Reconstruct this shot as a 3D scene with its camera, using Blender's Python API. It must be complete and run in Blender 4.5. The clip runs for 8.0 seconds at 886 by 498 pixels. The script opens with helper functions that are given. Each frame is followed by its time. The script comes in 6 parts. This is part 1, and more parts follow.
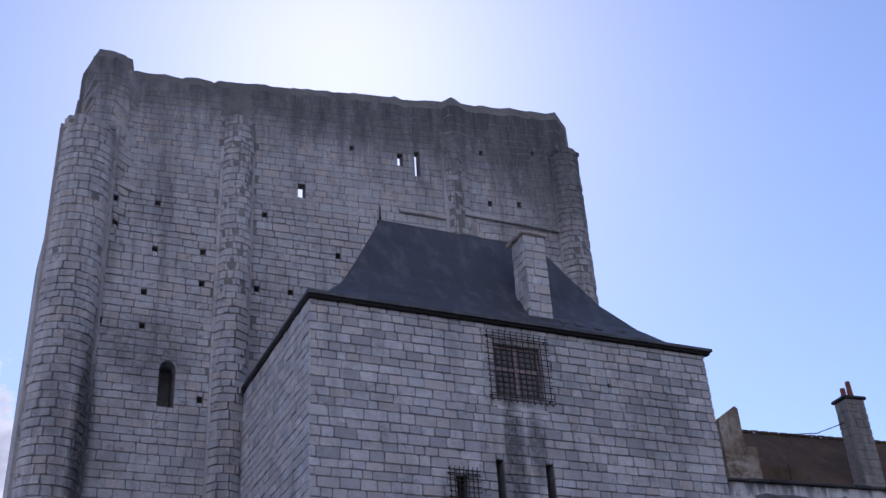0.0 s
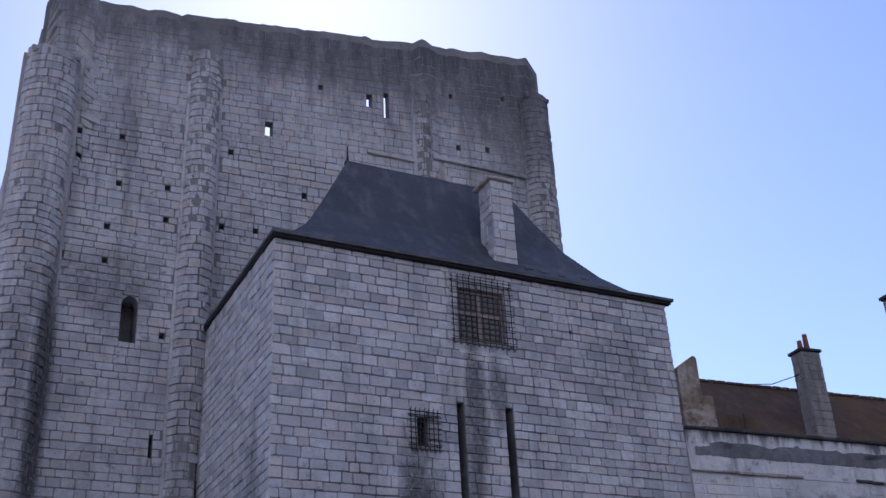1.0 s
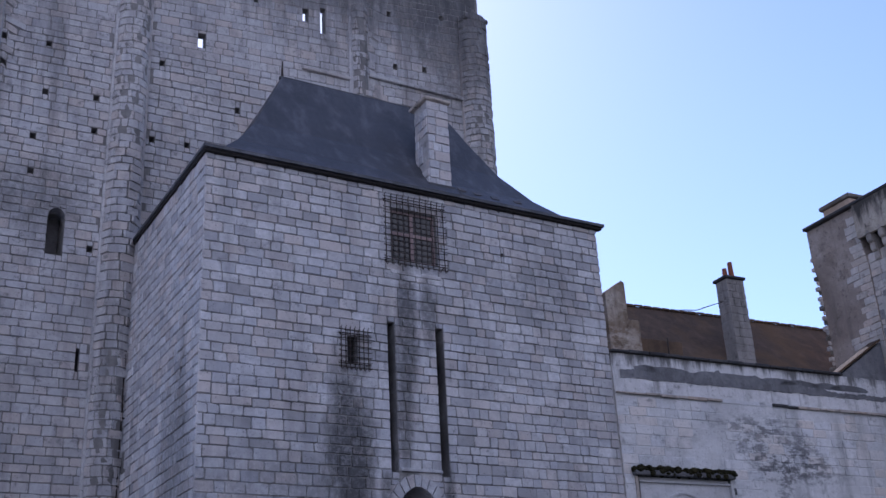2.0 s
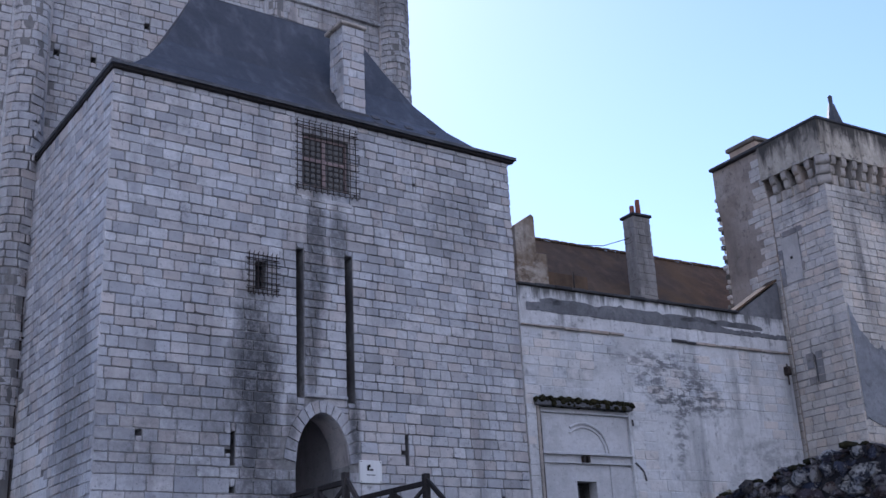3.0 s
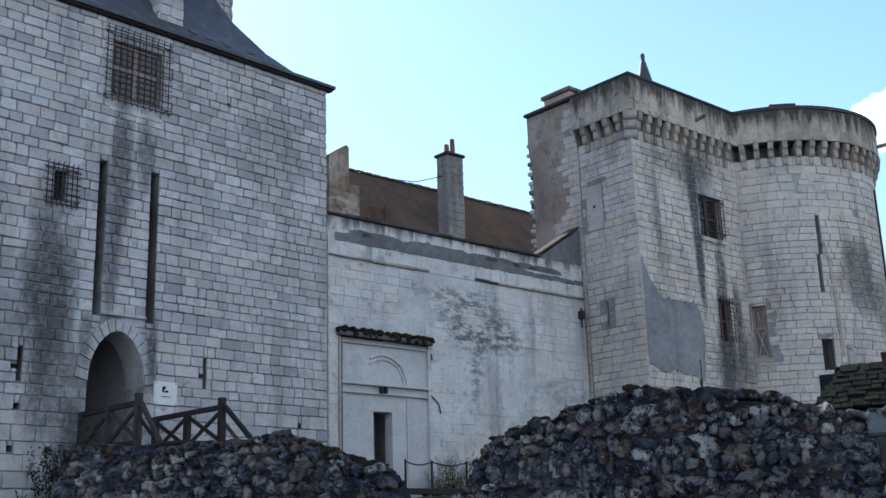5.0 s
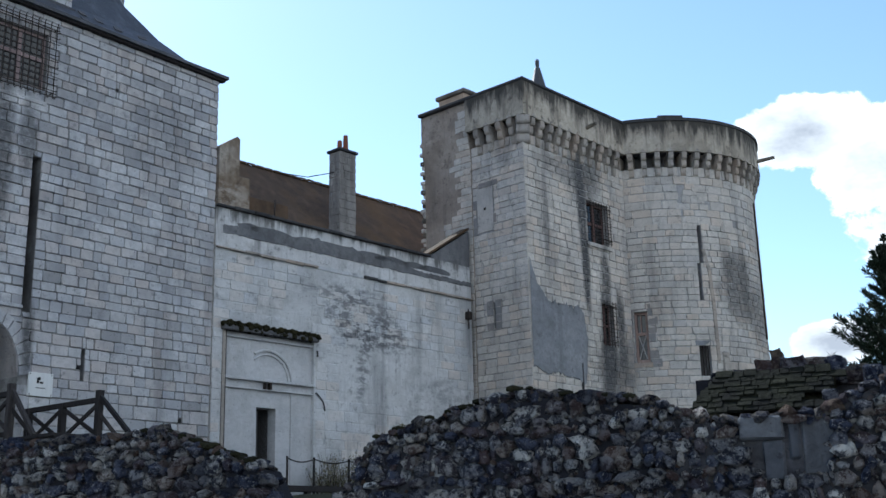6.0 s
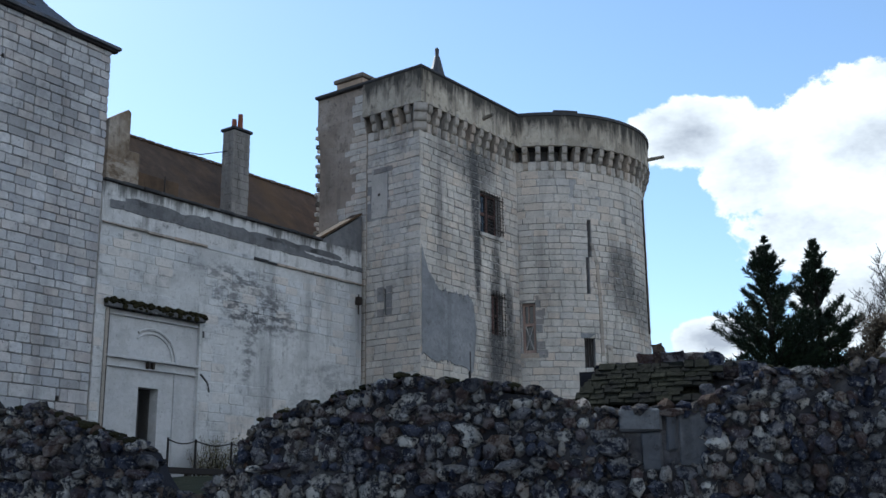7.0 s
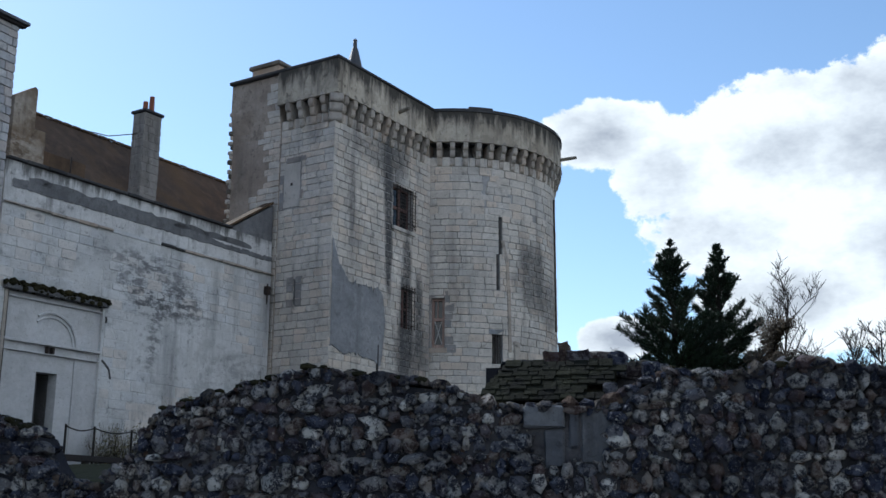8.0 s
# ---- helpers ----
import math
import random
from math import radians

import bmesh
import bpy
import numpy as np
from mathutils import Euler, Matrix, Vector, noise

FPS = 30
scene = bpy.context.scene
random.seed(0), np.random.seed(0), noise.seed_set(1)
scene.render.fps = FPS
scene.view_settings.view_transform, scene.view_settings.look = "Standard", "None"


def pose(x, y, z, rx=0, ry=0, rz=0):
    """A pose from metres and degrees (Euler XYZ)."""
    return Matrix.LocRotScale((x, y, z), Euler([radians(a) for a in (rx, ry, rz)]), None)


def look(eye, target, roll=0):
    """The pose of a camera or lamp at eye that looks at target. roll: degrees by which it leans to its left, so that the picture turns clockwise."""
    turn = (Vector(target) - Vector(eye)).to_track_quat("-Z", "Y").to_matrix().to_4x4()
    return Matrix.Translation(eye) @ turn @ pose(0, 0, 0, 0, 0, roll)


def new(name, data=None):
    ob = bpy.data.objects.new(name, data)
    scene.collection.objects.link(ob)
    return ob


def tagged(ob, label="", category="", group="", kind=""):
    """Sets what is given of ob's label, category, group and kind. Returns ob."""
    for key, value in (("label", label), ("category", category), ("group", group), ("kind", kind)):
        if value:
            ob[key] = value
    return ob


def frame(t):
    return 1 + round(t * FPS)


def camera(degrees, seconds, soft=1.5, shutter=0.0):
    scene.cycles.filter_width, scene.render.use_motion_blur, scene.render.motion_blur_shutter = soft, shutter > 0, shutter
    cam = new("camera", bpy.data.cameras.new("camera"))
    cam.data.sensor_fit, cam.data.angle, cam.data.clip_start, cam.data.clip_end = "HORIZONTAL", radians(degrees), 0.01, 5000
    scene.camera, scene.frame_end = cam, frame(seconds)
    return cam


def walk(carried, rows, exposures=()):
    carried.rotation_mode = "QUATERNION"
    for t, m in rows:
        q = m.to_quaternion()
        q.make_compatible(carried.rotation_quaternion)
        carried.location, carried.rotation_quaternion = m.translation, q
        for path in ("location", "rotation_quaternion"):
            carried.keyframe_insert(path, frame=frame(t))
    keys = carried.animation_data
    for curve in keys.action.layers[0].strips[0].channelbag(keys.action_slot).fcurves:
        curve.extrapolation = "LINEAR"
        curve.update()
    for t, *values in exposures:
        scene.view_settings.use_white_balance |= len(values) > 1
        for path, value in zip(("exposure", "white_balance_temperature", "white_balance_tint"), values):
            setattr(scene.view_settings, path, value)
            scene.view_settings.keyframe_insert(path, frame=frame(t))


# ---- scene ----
cam = camera(43.7, 8.0)

PATH = [
    (0.0, (0.0, 0.0, 1.6), (-0.755, 25.906, 16.711), -3.83),
    (0.5, (0.0, 0.0, 1.6), (-0.410, 26.305, 16.017), -3.26),
    (1.0, (0.0, 0.0, 1.6), (0.061, 26.680, 15.318), -3.05),
    (2.5, (0.0, 0.0, 1.6), (2.935, 27.900, 12.233), -3.03),
    (3.0, (0.0, 0.0, 1.6), (4.159, 28.055, 11.379), -2.87),
    (3.5, (0.0, 0.0, 1.6), (5.413, 28.086, 10.645), -2.70),
    (4.0, (0.0, 0.0, 1.6), (6.894, 27.984, 9.931), -2.46),
    (4.5, (0.0, 0.0, 1.6), (7.986, 27.820, 9.490), -2.05),
    (6.0, (0.0, 0.0, 1.6), (11.981, 26.412, 9.276), -1.32),
    (6.5, (0.0, 0.0, 1.6), (13.332, 25.818, 9.058), -0.97),
    (7.0, (0.0, 0.0, 1.6), (14.615, 25.170, 8.873), -0.50),
    (7.5, (0.0, 0.0, 1.6), (15.736, 24.518, 8.751), -0.09),
    (8.0, (0.0, 0.0, 1.6), (16.663, 23.914, 8.701), 0.34),
]
# stops, white balance and tint drift as the camera turns away from the sun
EXPOSURES = [(0.0, 0.3, 5520, 25), (1.0, 0.43, 5500, 26), (2.5, 0.76, 5420, 26), (3.5, 0.97, 5470, 14), (4.5, 1.04, 5520, 7), (6.0, 0.88, 5720, 4), (8.0, 0.54, 5760, 5)]
walk(cam, [(t, look(eye, target, roll)) for t, eye, target, roll in PATH], EXPOSURES)

# ---- world and light ----
SUN_AZ, SUN_EL = -7.8, 41.5
sky = bpy.data.worlds.new("sky")
scene.world = sky
sky.use_nodes = True
SKY_STRENGTH = 0.115


def build_sky():
    nt = sky.node_tree
    nt.nodes.clear()
    out = nt.nodes.new("ShaderNodeOutputWorld")
    bg = nt.nodes.new("ShaderNodeBackground")
    tex = nt.nodes.new("ShaderNodeTexSky")
    tex.sky_type = "NISHITA"
    tex.sun_disc = False
    tex.sun_elevation = radians(SUN_EL)
    tex.sun_rotation = radians(SUN_AZ)
    tex.air_density, tex.dust_density, tex.ozone_density = 1.0, 0.3, 0.7
    coord = nt.nodes.new("ShaderNodeTexCoord")
    def calc(op, p, q):
        n = nt.nodes.new("ShaderNodeMath")
        n.operation = op
        for v, s in ((p, n.inputs[0]), (q, n.inputs[1])):
            if isinstance(v, float):
                s.default_value = v
            else:
                nt.links.new(v, s)
        return n.outputs[0]

    def puffs(scale, detail, tall):
        stretch = nt.nodes.new("ShaderNodeMapping")
        stretch.inputs["Scale"].default_value = (1.0, 1.0, tall)
        n = nt.nodes.new("ShaderNodeTexNoise")
        n.inputs["Scale"].default_value = scale
        n.inputs["Detail"].default_value = detail
        n.inputs["Roughness"].default_value = 0.62
        nt.links.new(coord.outputs["Generated"], stretch.inputs["Vector"])
        nt.links.new(stretch.outputs["Vector"], n.inputs["Vector"])
        return n.outputs["Fac"]

    # cumulus banks, and unseen clouds added away from the sun to brighten the walls
    spread_out = nt.nodes.new("ShaderNodeVectorMath")
    spread_out.operation = "DOT_PRODUCT"
    spread_out.inputs[1].default_value = (math.sin(radians(SUN_AZ)), math.cos(radians(SUN_AZ)), 0.0)
    nt.links.new(coord.outputs["Generated"], spread_out.inputs[0])
    away = nt.nodes.new("ShaderNodeMapRange")
    away.inputs["From Min"].default_value, away.inputs["From Max"].default_value = 0.35, -0.45
    away.inputs["To Min"].default_value, away.inputs["To Max"].default_value = -1.2, FILL_CLOUD_COVER
    nt.links.new(spread_out.outputs["Value"], away.inputs["Value"])
    most = calc("ADD", away.outputs["Result"], calc("MULTIPLY", calc("SUBTRACT", puffs(2.2, 3.0, 1.5), 0.5), 2.4))
    for az, el, wide, tall in CLOUD_BANKS:
        a, e = radians(az), radians(el)
        at = nt.nodes.new("ShaderNodeMapping")
        at.vector_type = "TEXTURE"
        at.inputs["Location"].default_value = (math.sin(a) * math.cos(e), math.cos(a) * math.cos(e), math.sin(e))
        at.inputs["Rotation"].default_value = (0, 0, -a)
        at.inputs["Scale"].default_value = (radians(wide), 0.5, radians(tall))
        nt.links.new(coord.outputs["Generated"], at.inputs["Vector"])
        length = nt.nodes.new("ShaderNodeVectorMath")
        length.operation = "LENGTH"
        nt.links.new(at.outputs["Vector"], length.inputs[0])
        most = calc("MAXIMUM", most, calc("SUBTRACT", 1.0, length.outputs["Value"]))
    total = calc("ADD", most, calc("MULTIPLY", calc("SUBTRACT", puffs(15.0, 10.0, 1.3), 0.5), 1.25))
    edge = nt.nodes.new("ShaderNodeMapRange")
    edge.inputs["From Min"].default_value, edge.inputs["From Max"].default_value = 0.0, 0.1
    edge.interpolation_type = "SMOOTHSTEP"
    body = nt.nodes.new("ShaderNodeMapRange")
    body.inputs["From Min"].default_value, body.inputs["From Max"].default_value = -0.02, 0.55
    shade = nt.nodes.new("ShaderNodeValToRGB")
    shade.color_ramp.elements[0].color = (6.5, 6.5, 6.45, 1)
    shade.color_ramp.elements[1].color = (2.9, 3.0, 3.3, 1)
    mix = nt.nodes.new("ShaderNodeMix")
    mix.data_type = "RGBA"
    nt.links.new(total, edge.inputs["Value"])
    nt.links.new(calc("ADD", calc("MULTIPLY", most, 0.6), calc("MULTIPLY", calc("SUBTRACT", puffs(6.0, 6.0, 1.8), 0.53), 2.2)), body.inputs["Value"])
    nt.links.new(body.outputs["Result"], shade.inputs["Fac"])
    nt.links.new(edge.outputs["Result"], mix.inputs["Factor"])
    nt.links.new(tex.outputs["Color"], mix.inputs["A"])
    nt.links.new(shade.outputs["Color"], mix.inputs["B"])
    nt.links.new(mix.outputs["Result"], bg.inputs["Color"])
    bg.inputs["Strength"].default_value = SKY_STRENGTH
    nt.links.new(bg.outputs["Background"], out.inputs["Surface"])


# cover of the unseen clouds that fill in light on the shaded fronts
FILL_CLOUD_COVER = 0.15
CLOUD_BANKS = [(44.0, 19.4, 3.8, 1.9), (47.2, 17.6, 3.5, 2.9), (52.6, 18.3, 4.7, 4.0), (50.5, 14.4, 5.0, 3.2), (57.5, 17.6, 6.0, 5.0), (61, 13.0, 9.0, 6.0), (53.5, 10.5, 6.0, 3.0), (44.2, 9.0, 2.4, 1.1), (-27.8, 17.2, 3.8, 6.5)]
build_sky()
sun = new("sun", bpy.data.lights.new("sun", "SUN"))
sun.data.energy, sun.data.angle, sun.data.color = 3.5, radians(0.53), (1.0, 0.95, 0.88)
_a, _e = radians(SUN_AZ), radians(SUN_EL)
sun.matrix_world = look((200 * math.sin(_a) * math.cos(_e), 200 * math.cos(_a) * math.cos(_e), 200 * math.sin(_e)), (0, 0, 0))
scene.view_settings.exposure = 0.0


# ---- materials ----
class Nodes:
    """A small helper that wires one material."""

    def __init__(self, name, rough=0.9, metal=0.0):
        self.m = bpy.data.materials.new(name)
        self.m.use_nodes = True
        self.nt = self.m.node_tree
        self.bsdf = self.nt.nodes["Principled BSDF"]
        self.bsdf.inputs["Roughness"].default_value = rough
        self.bsdf.inputs["Metallic"].default_value = metal
        if rough >= 0.85:
            self.bsdf.inputs["Specular IOR Level"].default_value = 0.15

    def add(self, kind, **values):
        n = self.nt.nodes.new(kind)
        for key, value in values.items():
            n.inputs[key].default_value = value
        return n

    def link(self, a, b):
        self.nt.links.new(a, b)

    def put(self, value, socket):
        if hasattr(value, "is_linked"):
            self.link(value, socket)
        else:
            socket.default_value = value

    def math(self, op, a, b=0.0):
        n = self.nt.nodes.new("ShaderNodeMath")
        n.operation = op
        self.put(a, n.inputs[0])
        self.put(b, n.inputs[1])
        return n.outputs[0]

    def spread(self, v, a, b, c=0.0, d=1.0):
        n = self.nt.nodes.new("ShaderNodeMapRange")
        n.inputs["From Min"].default_value, n.inputs["From Max"].default_value = a, b
        n.inputs["To Min"].default_value, n.inputs["To Max"].default_value = c, d
        self.link(v, n.inputs["Value"])
        return n.outputs["Result"]

    def place(self):
        return self.nt.nodes.new("ShaderNodeNewGeometry").outputs["Position"]

    def noise(self, scale, detail=4.0, rough=0.55, stretch=None):
        n = self.add("ShaderNodeTexNoise", Scale=scale, Detail=detail, Roughness=rough)
        p = self.place()
        if stretch:
            mp = self.add("ShaderNodeMapping", Scale=stretch)
            self.link(p, mp.inputs["Vector"])
            p = mp.outputs["Vector"]
        self.link(p, n.inputs["Vector"])
        return n.outputs["Fac"]

    def one(self):
        """A number of its own for each piece, whether an object or an island of a joined mesh."""
        a = self.nt.nodes.new("ShaderNodeObjectInfo").outputs["Random"]
        b = self.nt.nodes.new("ShaderNodeNewGeometry").outputs["Random Per Island"]
        return self.math("FRACT", self.math("ADD", a, b))

    def mix(self, fac, a, b, mode="MIX"):
        n = self.nt.nodes.new("ShaderNodeMix")
        n.data_type, n.blend_type = "RGBA", mode
        self.put(fac, n.inputs["Factor"])
        for v, s in ((a, n.inputs["A"]), (b, n.inputs["B"])):
            self.put((*v, 1) if isinstance(v, tuple) and len(v) == 3 else v, s)
        return n.outputs["Result"]

    def ramp(self, fac, stops):
        n = self.nt.nodes.new("ShaderNodeValToRGB")
        r = n.color_ramp
        while len(r.elements) < len(stops):
            r.elements.new(0.5)
        for e, (p, c) in zip(r.elements, stops):
            e.position, e.color = p, (*c, 1)
        self.link(fac, n.inputs["Fac"])
        return n.outputs["Color"]

    def spot(self, centre, radii, yaw, ragged=0.7, runs=False):
        """1 inside an uneven patch round a place, 0 outside it."""
        mp = self.nt.nodes.new("ShaderNodeMapping")
        mp.vector_type = "TEXTURE"
        mp.inputs["Location"].default_value = centre
        mp.inputs["Rotation"].default_value = (0, 0, radians(yaw))
        mp.inputs["Scale"].default_value = radii
        self.link(self.place(), mp.inputs["Vector"])
        n = self.nt.nodes.new("ShaderNodeVectorMath")
        n.operation = "LENGTH"
        self.link(mp.outputs["Vector"], n.inputs[0])
        d = self.math("ADD", n.outputs["Value"], self.math("MULTIPLY", self.math("SUBTRACT", self.noise(1.7, 11, 0.72 if runs else 0.76, (1.0, 1.0, 0.3) if runs else (0.9, 0.9, 1.3)), 0.5), ragged * 4.2))
        body = self.spread(d, 0.55 if runs else 0.45, 1.12, 1.0, 0.0)
        holes = self.spread(self.noise(7.0, 8, 0.75), 0.42, 0.53, 0.7, 1.0) if runs else self.spread(self.noise(2.6, 10, 0.74, (0.8, 0.8, 1.7)), 0.455, 0.54, 0.06, 1.0)
        return self.math("MULTIPLY", body, holes)

    def done(self, colour, height=None, strength=0.4, distance=0.02):
        self.put(colour, self.bsdf.inputs["Base Color"])
        if height is not None:
            b = self.add("ShaderNodeBump", Strength=strength, Distance=distance)
            self.link(height, b.inputs["Height"])
            self.link(b.outputs["Normal"], self.bsdf.inputs["Normal"])
        return self.m


def stone_material(name, low, mid, high, stains_and_shade=(), grime=0.5, grime_colour=(0.075, 0.075, 0.08), vary=0.55, streak=(1.4, 1.4, 0.16), pale=(), lichen=None, cool=(0.985, 1.0, 1.075), runs=False):
    """Weathered limestone: each piece its own tone, blotches, rain streaks, pits; stains, and one crease's shade, at
    places of their own.
    """
    n = Nodes(name, 0.92)
    low, mid, high = [tuple(v * k for v, k in zip(col, cool)) for col in (low, mid, high)]
    big, fine = n.noise(0.32, 5, 0.6), n.noise(7.0, 6, 0.6)
    tone = n.math("ADD", n.math("MULTIPLY", n.one(), vary), n.math("MULTIPLY", n.spread(big, 0.3, 0.7), 1 - vary))
    c = n.ramp(tone, [(0.0, low), (0.35, mid), (1.0, high)])
    c = n.mix(n.spread(fine, 0.35, 0.75, 0.0, 0.45), c, low)
    if vary > 0.2:
        odd = n.math("FRACT", n.math("MULTIPLY", n.one(), 7.31))
        c = n.mix(n.spread(odd, 0.55, 0.95, 0.0, 0.55), c, (mid[0] * 1.06, mid[1] * 0.92, mid[2] * 0.81))
        c = n.mix(n.spread(odd, 0.25, 0.0, 0.0, 0.4), c, (mid[0] * 0.8, mid[1] * 0.84, mid[2] * 0.92))
    run = n.noise(1.0, 7, 0.62, streak)
    c = n.mix(n.math("MULTIPLY", n.spread(run, 0.52, 0.72), grime), c, grime_colour)
    blot = n.noise(0.9, 9, 0.7)
    c = n.mix(n.math("MULTIPLY", n.spread(blot, 0.53, 0.6), grime * 0.75), c, tuple(0.55 * v for v in mid))
    speck = n.noise(3.6, 8, 0.72)
    c = n.mix(n.math("MULTIPLY", n.spread(speck, 0.58, 0.64), grime * 0.7), c, grime_colour)
    flake = n.noise(1.4, 11, 0.74, (1.0, 1.0, 1.5))
    c = n.mix(n.spread(flake, 0.50, 0.54, 0.0, 0.3), c, tuple(0.72 * v for v in mid))
    for centre, radii, yaw, much in pale:
        c = n.mix(n.math("MULTIPLY", n.spot(centre, radii, yaw), much), c, high)
    for centre, radii, yaw, much in stains_and_shade:
        c = n.mix(n.math("MULTIPLY", n.spot(centre, radii, yaw, 0.34 if runs else 0.6, runs), much), c, grime_colour)
    dots = n.noise(16.0, 3, 0.6)
    c = n.mix(n.spread(dots, 0.64, 0.69, 0.0, 0.55), c, grime_colour)
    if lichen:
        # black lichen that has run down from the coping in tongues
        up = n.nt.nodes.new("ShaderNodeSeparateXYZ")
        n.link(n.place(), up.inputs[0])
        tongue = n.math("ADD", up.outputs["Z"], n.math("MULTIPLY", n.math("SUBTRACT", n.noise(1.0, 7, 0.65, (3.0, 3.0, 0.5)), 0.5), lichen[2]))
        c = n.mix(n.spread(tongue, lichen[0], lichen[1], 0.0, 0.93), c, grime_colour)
    pits = n.noise(22.0, 5, 0.7)
    h = n.math("ADD", n.math("MULTIPLY", fine, 0.7), n.math("MULTIPLY", n.spread(pits, 0.3, 0.5), 0.4))
    return n.done(c, h, 0.7, 0.03)


GATE_YAW, WALL_YAW = 27.32, 23.0
GATE_AT = Vector((-4.38, 25.85, 0.0))
GU = Vector((math.cos(radians(GATE_YAW)), math.sin(radians(GATE_YAW)), 0))
GN = Vector((-GU.y, GU.x, 0))
WU = Vector((math.cos(radians(WALL_YAW)), math.sin(radians(WALL_YAW)), 0))
WN = Vector((-WU.y, WU.x, 0))
WALL_AT = Vector((7.02, 32.07, 0.0))
TOWER_AT = Vector((18.74, 33.8, 0.0))
ROUND_AT = Vector((28.4, 39.95, 0.0))
RUIN_AT, RUIN_YAW = Vector((-0.1, 21.0, 0.0)), -45.0
RU = Vector((math.cos(radians(RUIN_YAW)), math.sin(radians(RUIN_YAW)), 0))
RN = Vector((-RU.y, RU.x, 0))


def gate_at(u, d, z):
    return tuple(GATE_AT + GU * u + GN * d + Vector((0, 0, z)))


def wall_at(u, d, z):
    return tuple(WALL_AT + WU * u + WN * d + Vector((0, 0, z)))


def tower_at(u, d, z):
    return tuple(TOWER_AT + WU * u + WN * d + Vector((0, 0, z)))


LOW, MID, HIGH = (0.25, 0.245, 0.24), (0.45, 0.44, 0.43), (0.62, 0.605, 0.58)
gate_stone = stone_material("gatehouse_limestone", LOW, MID, HIGH, runs=True, vary=0.7, grime=0.45, pale=[(gate_at(6.05, 0, 12.95), (1.0, 1.0, 0.4), GATE_YAW, 0.8), (gate_at(4.1, 0, 9.8), (0.5, 1.0, 0.35), GATE_YAW, 0.6)], stains_and_shade=[
    (gate_at(3.98, 0, 8.1), (0.8, 1.0, 2.5), GATE_YAW, 1.0), (gate_at(4.2, 0, 5.6), (0.85, 1.0, 1.7), GATE_YAW, 0.75),
    (gate_at(5.75, 0, 11.2), (0.42, 1.0, 2.4), GATE_YAW, 0.85), (gate_at(6.45, 0, 11.9), (0.32, 1.0, 1.3), GATE_YAW, 0.75), (gate_at(5.6, 0, 8.9), (0.3, 1.0, 1.6), GATE_YAW, 0.7), (gate_at(4.9, 0, 4.2), (0.5, 0.8, 1.1), GATE_YAW, 0.9), (gate_at(6.86, 0, 6.6), (0.2, 1.0, 1.0), GATE_YAW, 0.9), (gate_at(5.0, 0, 6.9), (0.22, 1.0, 0.7), GATE_YAW, 0.7),
    (gate_at(1.8, 0, 6.4), (2.6, 0.6, 1.5), GATE_YAW, 0.35), (gate_at(0.0, 1.6, 7.2), (0.6, 1.6, 3.4), GATE_YAW, 0.55), (gate_at(10.5, 0, 13.0), (1.5, 0.6, 1.3), GATE_YAW, 0.3)])
keep_stone = stone_material("keep_limestone", (0.25, 0.24, 0.23), (0.42, 0.405, 0.385), (0.56, 0.545, 0.515), grime=0.65, runs=True, vary=0.35, streak=(1.6, 1.6, 0.1), lichen=(24.5, 29.5, 9.0), stains_and_shade=[
    (gate_at(-3.0, 7.1, 16.8), (1.6, 1.5, 1.4), GATE_YAW, 0.5), (gate_at(3, 7.1, 28.5), (14, 3, 2.4), GATE_YAW, 0.55),
    # the last spot is black staining plus painted shade in the left buttress crease
    (gate_at(12.5, 7.1, 26.5), (2.6, 2, 3.2), GATE_YAW, 0.6), (gate_at(-5.6, 7.1, 15.0), (0.5, 1.5, 6.0), GATE_YAW, 0.6), (gate_at(-4.75, 6.7, 12.5), (0.4, 1.4, 5.5), GATE_YAW, 1.0)])
